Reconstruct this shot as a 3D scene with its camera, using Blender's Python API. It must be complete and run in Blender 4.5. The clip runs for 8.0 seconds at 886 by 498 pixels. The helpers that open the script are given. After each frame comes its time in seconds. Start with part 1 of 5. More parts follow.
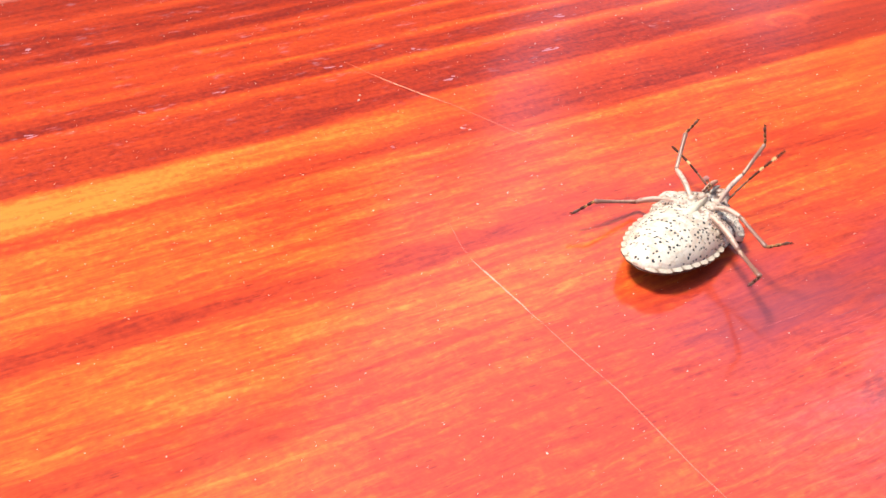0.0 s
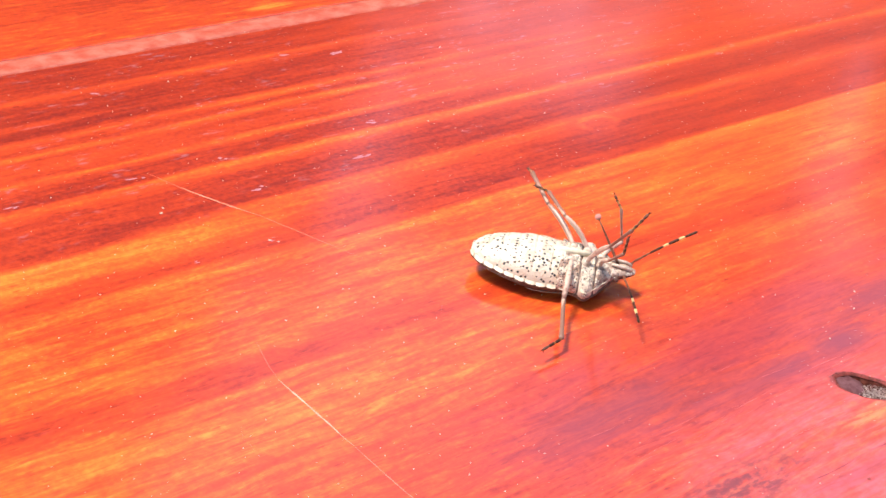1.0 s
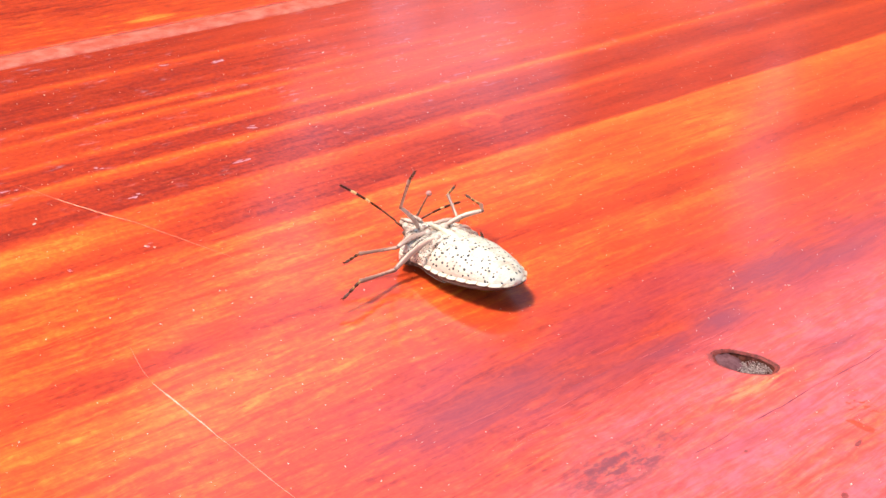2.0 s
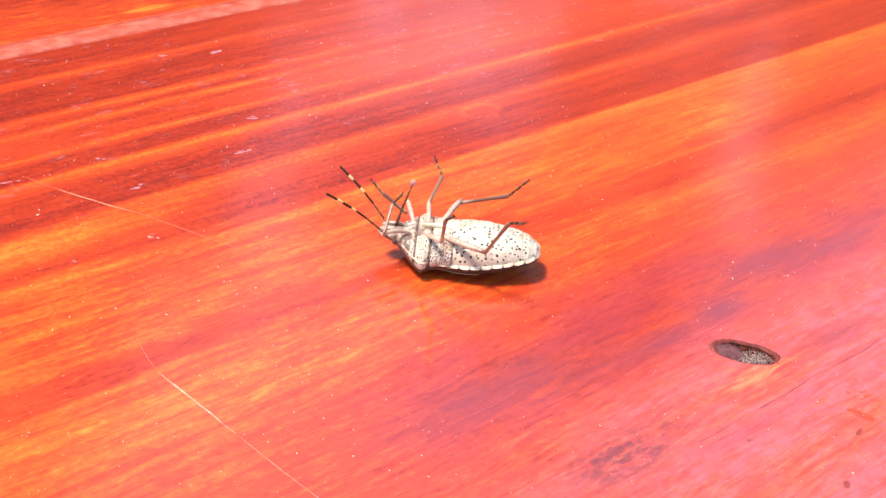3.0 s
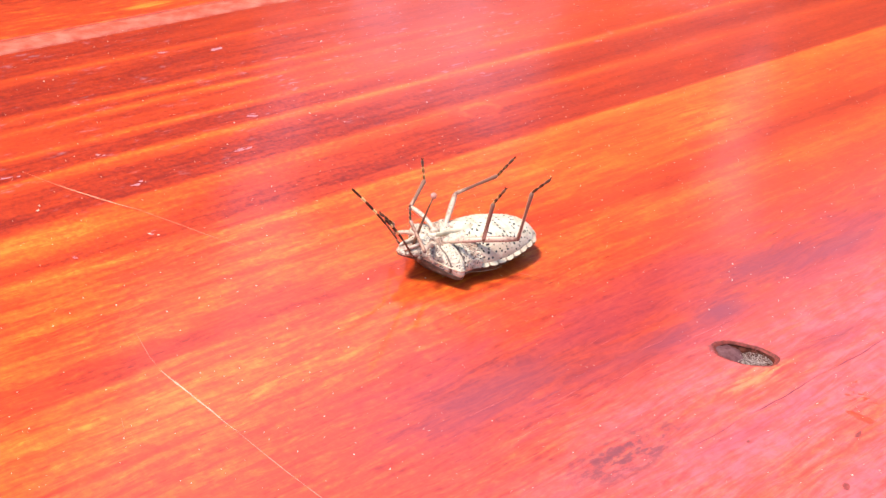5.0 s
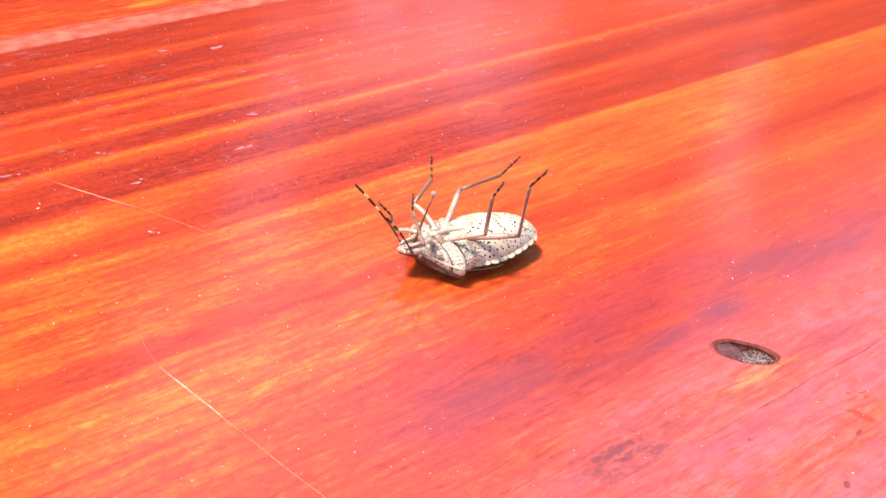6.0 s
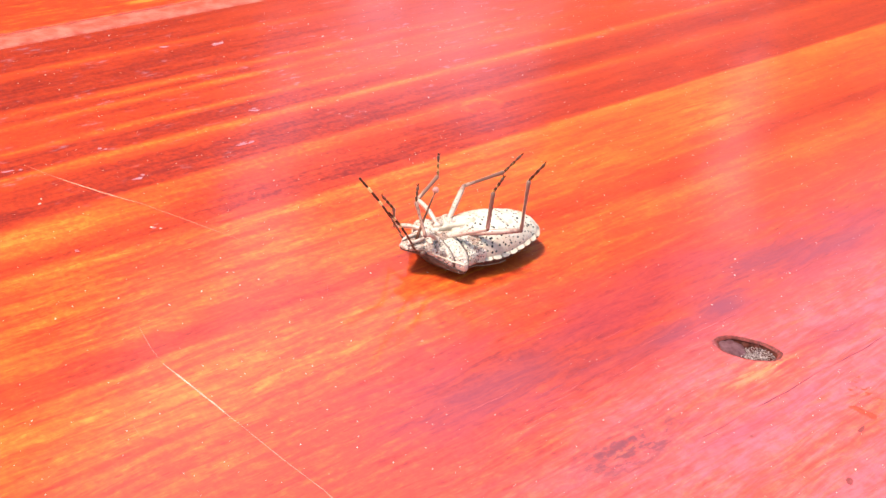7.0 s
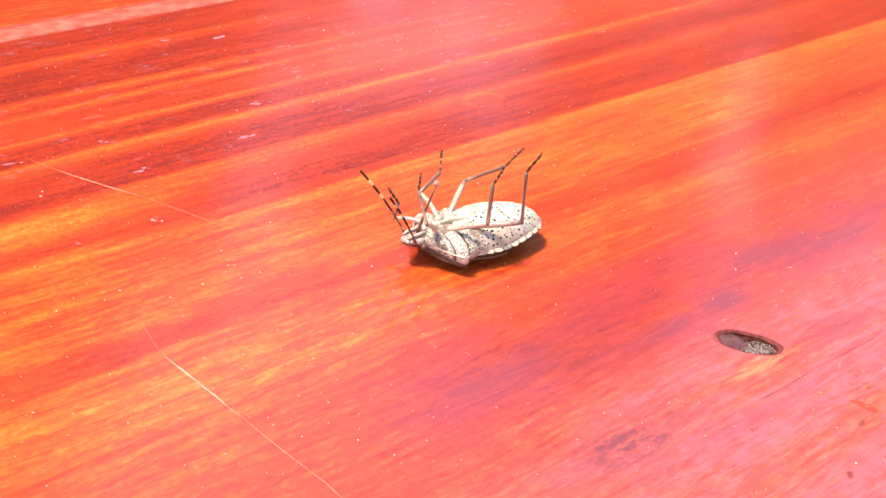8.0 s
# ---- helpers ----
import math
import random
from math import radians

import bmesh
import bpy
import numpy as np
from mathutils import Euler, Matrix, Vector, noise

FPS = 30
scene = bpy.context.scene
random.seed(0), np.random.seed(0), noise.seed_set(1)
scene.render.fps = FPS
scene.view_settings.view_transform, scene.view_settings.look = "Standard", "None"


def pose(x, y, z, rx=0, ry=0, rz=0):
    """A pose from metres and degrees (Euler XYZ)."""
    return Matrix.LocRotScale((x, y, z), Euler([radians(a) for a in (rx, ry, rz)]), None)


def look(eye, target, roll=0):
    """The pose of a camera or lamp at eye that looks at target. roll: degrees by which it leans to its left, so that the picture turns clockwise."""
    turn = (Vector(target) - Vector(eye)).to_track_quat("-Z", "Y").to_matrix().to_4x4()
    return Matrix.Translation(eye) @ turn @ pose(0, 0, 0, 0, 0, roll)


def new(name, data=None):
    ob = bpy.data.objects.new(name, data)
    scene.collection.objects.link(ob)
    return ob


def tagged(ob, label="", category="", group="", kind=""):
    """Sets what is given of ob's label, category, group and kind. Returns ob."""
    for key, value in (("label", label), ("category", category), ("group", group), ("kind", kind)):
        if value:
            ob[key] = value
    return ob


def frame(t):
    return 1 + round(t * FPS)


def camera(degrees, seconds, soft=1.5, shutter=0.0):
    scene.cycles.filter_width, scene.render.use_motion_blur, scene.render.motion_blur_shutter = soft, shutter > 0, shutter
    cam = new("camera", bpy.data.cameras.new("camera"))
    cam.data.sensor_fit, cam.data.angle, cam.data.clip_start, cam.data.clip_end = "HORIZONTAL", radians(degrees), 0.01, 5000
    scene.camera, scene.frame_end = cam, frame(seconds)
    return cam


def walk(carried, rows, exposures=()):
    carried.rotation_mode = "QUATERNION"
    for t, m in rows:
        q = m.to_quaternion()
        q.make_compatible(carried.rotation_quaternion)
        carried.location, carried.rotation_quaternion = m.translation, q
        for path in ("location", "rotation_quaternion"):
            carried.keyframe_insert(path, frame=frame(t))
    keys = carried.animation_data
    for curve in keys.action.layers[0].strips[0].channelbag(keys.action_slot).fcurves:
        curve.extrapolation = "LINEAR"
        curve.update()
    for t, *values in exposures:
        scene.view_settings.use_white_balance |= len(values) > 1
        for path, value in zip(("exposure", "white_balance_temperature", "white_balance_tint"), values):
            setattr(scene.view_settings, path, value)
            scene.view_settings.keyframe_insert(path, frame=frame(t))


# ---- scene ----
MM = 0.001
cam = camera(35.9, 8.0, soft=1.5, shutter=0.1)
PATH = [
    (0.0, look((-0.08879, -0.07593, 0.06948), (-0.03420, 0.00419, 0.0), 4.95)),
    (0.2, look((-0.08933, -0.07478, 0.06863), (-0.02973, 0.00598, 0.0), 5.98)),
    (0.3, look((-0.08943, -0.07447, 0.06953), (-0.02720, 0.00691, 0.0), 6.50)),
    (0.5, look((-0.08896, -0.07396, 0.07034), (-0.02185, 0.00868, 0.0), 7.17)),
    (0.8, look((-0.08496, -0.07396, 0.06878), (-0.01289, 0.01104, 0.0), 7.26)),
    (1.0, look((-0.08419, -0.07336, 0.06875), (-0.00764, 0.01192, 0.0), 7.62)),
    (1.2, look((-0.08401, -0.07361, 0.06960), (-0.00317, 0.01200, 0.0), 7.85)),
    (1.5, look((-0.08070, -0.07630, 0.06950), (0.00139, 0.01022, 0.0), 6.94)),
    (1.8, look((-0.08056, -0.07749, 0.06698), (0.00265, 0.00709, 0.0), 6.58)),
    (2.0, look((-0.08088, -0.07750, 0.06679), (0.00234, 0.00542, 0.0), 6.62)),
    (2.2, look((-0.08091, -0.07725, 0.06701), (0.00171, 0.00412, 0.0), 6.65)),
    (3.3, look((-0.08301, -0.07642, 0.06716), (0.00095, 0.00429, 0.0), 7.23)),
    (3.5, look((-0.08292, -0.07626, 0.06727), (0.00107, 0.00446, 0.0), 7.34)),
    (4.0, look((-0.08311, -0.07655, 0.06693), (0.00107, 0.00449, 0.0), 7.42)),
    (4.5, look((-0.08327, -0.07635, 0.06698), (0.00097, 0.00430, 0.0), 7.62)),
    (4.7, look((-0.08321, -0.07626, 0.06701), (0.00092, 0.00420, 0.0), 7.66)),
    (5.8, look((-0.08338, -0.07606, 0.06690), (0.00061, 0.00388, 0.0), 7.84)),
    (6.0, look((-0.08342, -0.07608, 0.06680), (0.00053, 0.00384, 0.0), 7.80)),
    (6.5, look((-0.08355, -0.07621, 0.06667), (0.00031, 0.00370, 0.0), 7.81)),
    (7.0, look((-0.08361, -0.07592, 0.06648), (-0.00014, 0.00340, 0.0), 7.93)),
    (7.5, look((-0.08388, -0.07598, 0.06628), (-0.00064, 0.00302, 0.0), 7.99)),
    (8.0, look((-0.08379, -0.07599, 0.06619), (-0.00107, 0.00253, 0.0), 8.07)),
]
walk(cam, PATH, [(0.0, 0.68), (0.5, 0.74), (1.0, 0.76), (1.5, 0.82), (2.0, 0.77), (3.5, 0.82), (4.5, 0.83), (6.5, 0.90), (8.0, 0.94)])

# ---- light ----
SUN_AZ, SUN_EL = radians(141), radians(67)      # from +x towards +y; height over the table
scene.view_settings.exposure = 0.7
world = bpy.data.worlds.new("sky")
scene.world = world
world.use_nodes = True
wn = world.node_tree.nodes
sky = wn.new("ShaderNodeTexSky")
sky.sky_type, sky.sun_disc = "NISHITA", False
sky.sun_elevation, sky.sun_rotation = SUN_EL, radians(90) - SUN_AZ
sky.dust_density, sky.air_density = 1.5, 1.2
world.node_tree.links.new(sky.outputs[0], wn["Background"].inputs[0])
wn["Background"].inputs[1].default_value = 0.138
sun = new("sun", bpy.data.lights.new("sun", "SUN"))
sun.data.energy, sun.data.angle, sun.data.color = 3.6, radians(13), (1.0, 0.94, 0.85)
sun.matrix_basis = look((math.cos(SUN_AZ) * math.cos(SUN_EL), math.sin(SUN_AZ) * math.cos(SUN_EL), math.sin(SUN_EL)), (0, 0, 0))


# ---- materials ----
class Nodes:
    """A small writer of node materials; coordinates in millimetres of the object's own space."""

    def __init__(self, name, rough=0.5):
        self.mat = bpy.data.materials.new(name)
        self.mat.use_nodes = True
        self.t = self.mat.node_tree
        self.bsdf = self.t.nodes["Principled BSDF"]
        self.set("Roughness", rough)

    def add(self, kind):
        return self.t.nodes.new(kind)

    def plug(self, socket, value):
        if isinstance(value, bpy.types.NodeSocket):
            self.t.links.new(value, socket)
        elif isinstance(value, tuple) and len(value) == 3 and socket.type == "RGBA":
            socket.default_value = (*value, 1)
        else:
            socket.default_value = value

    def set(self, name, value):
        self.plug(self.bsdf.inputs[name], value)

    def coords(self, scale=(1, 1, 1)):
        c, m = self.add("ShaderNodeTexCoord"), self.add("ShaderNodeMapping")
        m.inputs["Scale"].default_value = [1000 * s for s in scale]
        self.t.links.new(c.outputs["Object"], m.inputs[0])
        return m.outputs[0]

    def split(self, v):
        n = self.add("ShaderNodeSeparateXYZ")
        self.plug(n.inputs[0], v)
        return n.outputs[0], n.outputs[1], n.outputs[2]

    def join(self, x, y, z):
        n = self.add("ShaderNodeCombineXYZ")
        for s, v in zip(n.inputs, (x, y, z)):
            self.plug(s, v)
        return n.outputs[0]

    def calc(self, op, a, b=0.0, c=None):
        n = self.add("ShaderNodeMath")
        n.operation = op
        self.plug(n.inputs[0], a)
        self.plug(n.inputs[1], b)
        if c is not None:
            self.plug(n.inputs[2], c)
        return n.outputs[0]

    def step(self, v, lo, hi, to_lo=0.0, to_hi=1.0):
        n = self.add("ShaderNodeMapRange")
        n.interpolation_type = "SMOOTHSTEP"
        for k, x in zip(range(5), (v, lo, hi, to_lo, to_hi)):
            self.plug(n.inputs[k], x)
        return n.outputs[0]

    def noise(self, v, scale, detail=2.0, rough=0.5):
        n = self.add("ShaderNodeTexNoise")
        self.plug(n.inputs["Vector"], v)
        n.inputs["Scale"].default_value, n.inputs["Detail"].default_value, n.inputs["Roughness"].default_value = scale, detail, rough
        return n.outputs[0]

    def cells(self, v, scale):
        n = self.add("ShaderNodeTexVoronoi")
        n.voronoi_dimensions = "2D"
        self.plug(n.inputs["Vector"], v)
        n.inputs["Scale"].default_value = scale
        return n.outputs["Distance"], n.outputs["Color"]

    def ramp(self, fac, stops):
        n = self.add("ShaderNodeValToRGB")
        e = n.color_ramp.elements
        while len(e) < len(stops):
            e.new(0.5)
        for k, (p, c) in zip(e, sorted(stops)):
            k.position, k.color = p, ((c, c, c, 1) if isinstance(c, (int, float)) else (*c, 1))
        self.plug(n.inputs[0], fac)
        return n.outputs[0]

    def mix(self, fac, a, b):
        n = self.add("ShaderNodeMix")
        n.data_type = "RGBA"
        for s, v in ((n.inputs[0], fac), (n.inputs[6], a), (n.inputs[7], b)):
            self.plug(s, v)
        return n.outputs[2]

    def bump(self, height, strength, dist=0.0001, to=("Normal",)):
        n = self.add("ShaderNodeBump")
        n.inputs["Strength"].default_value, n.inputs["Distance"].default_value = strength, dist
        self.plug(n.inputs["Height"], height)
        for s in to:
            self.set(s, n.outputs[0])


# tone across the grain, 0 deep red to 1 yellow: millimetres from the centre line, then the tone at five places along the board
GRAIN_AT = (-65, -35, -5, 30, 70)
FAR_TONES = [(66, .24, .23, .27, .33, .29), (63.5, .13, .13, .15, .28, .29), (59.6, .23, .17, .20, .30, .29), (58.2, .48, .49, .56, .46, .35), (56.8, .18, .17, .23, .33, .35),
             (53.6, .10, .09, .12, .28, .35), (52.4, .34, .34, .23, .30, .35), (51.6, .09, .08, .15, .33, .37), (50.2, .11, .10, .15, .33, .39), (49, .57, .58, .66, .55, .41),
             (47.9, .34, .34, .29, .38, .41), (47.1, .30, .29, .23, .38, .41), (46.2, .57, .58, .68, .57, .44)]
MID_TONES = [(45, .36, .34, .29, .44, .44), (43.4, .48, .46, .39, .49, .46), (42, .32, .32, .26, .44, .47), (40.9, .57, .58, .69, .60, .47), (39.7, .32, .29, .23, .38, .47),
             (38, .18, .17, .14, .30, .41), (37, .12, .11, .23, .33, .39), (36, .58, .61, .77, .76, .68), (35, .43, .46, .50, .44, .47), (33.4, .30, .27, .18, .25, .27),
             (31, .24, .22, .12, .18, .24), (28.9, .2, .15, .14, .22, .35), (27.7, .25, .2, .66, .66, .58), (26.5, .92, .72, .56, .34, .4), (25, 1., .82, .38, .26, .3)]
NEAR_TONES = [(23.5, .96, .64, .27, .25, .35), (22, .86, .42, .23, .20, .27), (21, .48, .30, .20, .21, .29), (19.8, .54, .55, .23, .25, .30), (18.7, .70, .68, .27, .23, .25),
              (18, .70, .60, .75, .82, .78), (16.5, .73, .48, .65, .68, .70), (15, .70, .58, .55, .60, .68), (13.5, .73, .52, .63, .64, .60), (12, .60, .63, .65, .65, .60),
              (10.5, .72, .50, .53, .70, .58), (9, .68, .64, .60, .66, .55), (7.8, .50, .56, .55, .62, .50), (6.8, .30, .66, .57, .60, .46), (5.2, .27, .40, .49, .56, .40)]
EDGE_TONES = [(4, .42, .35, .36, .42, .3), (3, .68, .34, .38, .38, .4), (2, .72, .7, .5, .32, .46), (.4, .66, .62, .58, .54, .6), (-1.2, .7, .7, .63, .6, .6),
              (-3, .64, .66, .6, .56, .58), (-5, .72, .7, .54, .52, .52), (-6.5, .5, .55, .5, .5, .5), (-8.5, .4, .62, .42, .45, .48), (-10.8, .44, .5, .38, .42, .45),
              (-12.3, .7, .52, .34, .4, .45), (-15, .62, .48, .31, .38, .45), (-20, .6, .42, .3, .42, .45), (-23, .6, .45, .42, .48, .45), (-27, .6, .48, .52, .5, .45), (-50, .6, .5, .52, .5, .45)]


def wood_material(marked):
    """Red-stained wood under clear varnish; the marked board has stains round its hole."""
    w = Nodes("marked_red_wood" if marked else "varnished_red_wood", 0.45)
    p = w.coords()
    info = w.add("ShaderNodeObjectInfo")
    x, y, z = w.split(p)
    seed = w.calc("MULTIPLY", info.outputs["Random"], 37.0)
    along = w.join(w.calc("MULTIPLY", x, 0.016), w.calc("MULTIPLY", y, 0.05), seed)
    wave = w.calc("SUBTRACT", w.noise(along, 1.0, 2.0), 0.5)
    small = w.calc("SUBTRACT", w.noise(w.join(w.calc("MULTIPLY", x, 0.09), w.calc("MULTIPLY", y, 0.4), seed), 1.0, 3.0), 0.5)
    u = w.calc("ADD", y, w.calc("ADD", w.calc("MULTIPLY", wave, 0.8), w.calc("MULTIPLY", small, 0.8)))
    drift = w.calc("ADD", x, w.calc("MULTIPLY", w.calc("SUBTRACT", w.noise(w.join(w.calc("MULTIPLY", x, 0.05), w.calc("MULTIPLY", y, 0.7), 11.0), 1.0, 2.0), 0.5), 30.0))
    tone = None
    for k in range(5):
        bands = None
        for table in (FAR_TONES + MID_TONES[:1], MID_TONES + NEAR_TONES[:1], NEAR_TONES + EDGE_TONES[:1], EDGE_TONES):
            hi, lo = table[0][0], table[-1][0]
            here = w.ramp(w.calc("DIVIDE", w.calc("SUBTRACT", u, lo), hi - lo), [((row[0] - lo) / (hi - lo), row[k + 1]) for row in table])
            bands = here if bands is None else w.mix(w.calc("LESS_THAN", u, hi), bands, here)
        tone = bands if k == 0 else w.mix(w.step(drift, GRAIN_AT[k - 1] + 3, GRAIN_AT[k] - 3), tone, bands)
    # grain loses contrast far along and across the board, in place of lens blur
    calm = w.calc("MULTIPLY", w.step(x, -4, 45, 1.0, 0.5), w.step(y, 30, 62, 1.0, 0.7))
    fine = w.noise(w.join(w.calc("MULTIPLY", x, 0.17), w.calc("MULTIPLY", w.calc("ADD", y, w.calc("MULTIPLY", small, 2.0)), 1.6), seed), 1.0, 4.0, 0.62)
    grit = w.noise(p, 1.6, 3.0, 0.6)
    fibre = w.noise(w.join(w.calc("MULTIPLY", x, 0.6), w.calc("MULTIPLY", w.calc("ADD", y, w.calc("MULTIPLY", small, 3.0)), 2.6), seed), 1.0, 4.0, 0.7)
    cloud = w.noise(p, 0.42, 4.0, 0.65)
    blotch = w.noise(w.join(w.calc("MULTIPLY", x, 0.07), w.calc("MULTIPLY", y, 0.12), seed), 1.0, 4.0, 0.6)
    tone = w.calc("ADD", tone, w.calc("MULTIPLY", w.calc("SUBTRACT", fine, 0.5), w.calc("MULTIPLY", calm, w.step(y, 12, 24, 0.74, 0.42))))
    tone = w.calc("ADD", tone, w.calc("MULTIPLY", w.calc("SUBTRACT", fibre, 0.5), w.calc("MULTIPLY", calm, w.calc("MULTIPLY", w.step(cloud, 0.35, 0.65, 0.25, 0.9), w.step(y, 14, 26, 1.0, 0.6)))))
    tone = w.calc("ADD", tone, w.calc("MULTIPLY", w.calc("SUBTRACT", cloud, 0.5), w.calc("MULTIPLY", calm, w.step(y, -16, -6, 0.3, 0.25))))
    tone = w.calc("ADD", tone, w.calc("MULTIPLY", w.calc("SUBTRACT", blotch, 0.5), w.step(y, 14, 30, 0.3, 0.16)))
    # thin light and dark lines between the broad bands
    rings = w.noise(w.join(w.calc("MULTIPLY", x, 0.006), w.calc("MULTIPLY", u, 0.55), 5.0), 1.0, 2.0, 0.7)
    tone = w.calc("ADD", tone, w.calc("MULTIPLY", w.calc("SUBTRACT", w.step(rings, 0.40, 0.62), 0.45), w.step(y, 14, 34, 0.06, 0.04)))
    # narrow bright and dark threads along the grain
    threads = w.noise(w.join(w.calc("MULTIPLY", x, 0.075), w.calc("MULTIPLY", u, 1.0), 31.0), 1.0, 3.0, 0.6)
    tone = w.calc("ADD", tone, w.calc("MULTIPLY", w.calc("SUBTRACT", w.step(threads, 0.36, 0.64), 0.5), w.calc("MULTIPLY", w.step(x, 10, 60, 0.17, 0.10), w.calc("MULTIPLY", w.step(y, -16, -4, 0.5, 1.0), w.step(y, 18, 30, 1.0, 0.75)))))
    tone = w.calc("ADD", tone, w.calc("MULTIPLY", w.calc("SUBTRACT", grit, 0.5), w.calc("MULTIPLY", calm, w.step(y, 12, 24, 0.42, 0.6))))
    # a small curl in the grain
    rx, ry = w.calc("DIVIDE", w.calc("SUBTRACT", x, 27.0), 1.7), w.calc("SUBTRACT", y, 26.0)
    ring = w.calc("ABSOLUTE", w.calc("SUBTRACT", w.calc("SQRT", w.calc("ADD", w.calc("MULTIPLY", rx, rx), w.calc("MULTIPLY", ry, ry))), w.calc("ADD", 1.0, w.calc("MULTIPLY", blotch, 1.0))))
    tone = w.calc("ADD", tone, w.step(ring, 0.1, 0.55, 0.16, 0.0))
    for cx, cy, sx, sy, gain in ((10.0, -27.0, 5.0, 1.5, 0.45), (52.0, 10.0, 10.0, 6.0, 0.17)):
        qx, qy = w.calc("DIVIDE", w.calc("SUBTRACT", x, cx), sx), w.calc("DIVIDE", w.calc("SUBTRACT", u, cy), sy)
        near_it = w.calc("SQRT", w.calc("ADD", w.calc("MULTIPLY", qx, qx), w.calc("MULTIPLY", qy, qy)))
        tone = w.calc("ADD", tone, w.calc("MULTIPLY", w.step(near_it, 0.2, 1.3, gain, 0.0), w.step(fine, 0.3, 0.6)))
    # short light and dark fibres where the varnish is rubbed thin
    rubbed = w.noise(w.join(w.calc("MULTIPLY", x, 0.22), w.calc("MULTIPLY", w.calc("ADD", y, w.calc("MULTIPLY", small, 2.0)), 1.9), 21.0), 1.0, 4.0, 0.72)
    rub = w.calc("MULTIPLY", w.step(y, -13, -3, 1.0, 0.0), w.step(x, -45, -15))
    tone = w.calc("ADD", tone, w.calc("MULTIPLY", w.calc("SUBTRACT", w.step(rubbed, 0.38, 0.62), 0.5), w.calc("MULTIPLY", rub, 0.22)))
    colour = w.ramp(tone, [(0.0, (0.225, 0.014, 0.007)), (0.2, (0.38, 0.028, 0.008)), (0.5, (0.58, 0.055, 0.011)), (0.75, (0.70, 0.115, 0.014)), (1.0, (0.78, 0.215, 0.028))])
    # small dark pores along the grain
    pore, pick = w.cells(w.join(w.calc("MULTIPLY", x, 0.35), w.calc("MULTIPLY", y, 1.6), seed), 1.0)
    pores = w.calc("MULTIPLY", w.step(pore, 0.10, 0.16, 1.0, 0.0), w.calc("GREATER_THAN", w.split(pick)[0], 0.88))
    colour = w.mix(w.calc("MULTIPLY", pores, 0.4), colour, (0.10, 0.008, 0.004))
    if marked:
        # violet-brown wood stain with sky glare in its colour, and dull worn varnish patches
        stain = w.noise(w.join(w.calc("MULTIPLY", x, 0.06), w.calc("MULTIPLY", y, 0.13), 7.0), 1.0, 3.0)
        near_hole = w.calc("MULTIPLY", w.calc("MULTIPLY", w.step(y, -24, -18), w.step(y, -12, -5, 1.0, 0.0)), w.calc("MULTIPLY", w.step(x, -34, -8), w.step(x, 42, 62, 1.0, 0.0)))
        colour = w.mix(w.calc("MULTIPLY", w.calc("MULTIPLY", w.step(w.calc("ADD", stain, w.calc("MULTIPLY", w.calc("SUBTRACT", fine, 0.5), 0.5)), 0.34, 0.66), near_hole), 0.55), colour, (0.30, 0.028, 0.048))
        # pink sky glare put into the colour near the board's edge; a grey smudge
        pink_glare = w.noise(w.join(w.calc("MULTIPLY", x, 0.05), w.calc("MULTIPLY", y, 0.2), 13.0), 1.0, 4.0, 0.6)
        pink_glare = w.calc("MULTIPLY", w.step(w.calc("ADD", pink_glare, w.calc("MULTIPLY", w.calc("SUBTRACT", fine, 0.5), 0.6)), 0.2, 0.7), w.calc("MULTIPLY", w.step(y, -27, -17, 1.0, 0.0), w.step(x, -34, 0)))
        colour = w.mix(w.calc("MULTIPLY", w.calc("MULTIPLY", pink_glare, w.step(cloud, 0.38, 0.60, 0.6, 1.0)), w.calc("MULTIPLY", w.step(fibre, 0.3, 0.6, 0.65, 1.0), w.step(fine, 0.25, 0.6, 0.6, 0.95))), colour, (0.60, 0.105, 0.125))
        sx, sy = w.calc("DIVIDE", w.calc("ADD", x, 8.0), 11.0), w.calc("DIVIDE", w.calc("ADD", y, 27.8), 3.4)
        smudge = w.calc("SQRT", w.calc("ADD", w.calc("MULTIPLY", sx, sx), w.calc("MULTIPLY", sy, sy)))
        smudge = w.calc("MULTIPLY", w.step(smudge, 0.2, 1.2, 1.0, 0.0), w.step(w.noise(w.join(w.calc("MULTIPLY", x, 0.5), y, 4.0), 1.1, 4.0, 0.7), 0.38, 0.62))
        colour = w.mix(w.calc("MULTIPLY", smudge, 0.85), colour, (0.17, 0.032, 0.034))
        for cx, cy, sx, sy, much in ((16.4, -18.6, 5.5, 1.7, 0.9), (7.2, -18.9, 4.5, 1.3, 0.7), (28.0, -15.5, 11.0, 2.8, 0.7), (22.0, -27.6, 7.0, 1.5, 0.55), (3.0, -31.8, 9.0, 1.2, 0.45), (-11.0, -15.8, 13.0, 3.5, 0.78), (2.0, -18.8, 12.0, 2.6, 0.45), (38.0, -17.5, 8.0, 1.4, 0.6)):
            qx, qy = w.calc("DIVIDE", w.calc("SUBTRACT", x, cx), sx), w.calc("DIVIDE", w.calc("SUBTRACT", u, cy), sy)
            near_it = w.calc("ADD", w.calc("SQRT", w.calc("ADD", w.calc("MULTIPLY", qx, qx), w.calc("MULTIPLY", qy, qy))), w.calc("MULTIPLY", w.calc("SUBTRACT", rubbed, 0.5), 1.1))
            colour = w.mix(w.step(near_it, 0.0, 1.3, much, 0.0), colour, (0.26, 0.034, 0.044))
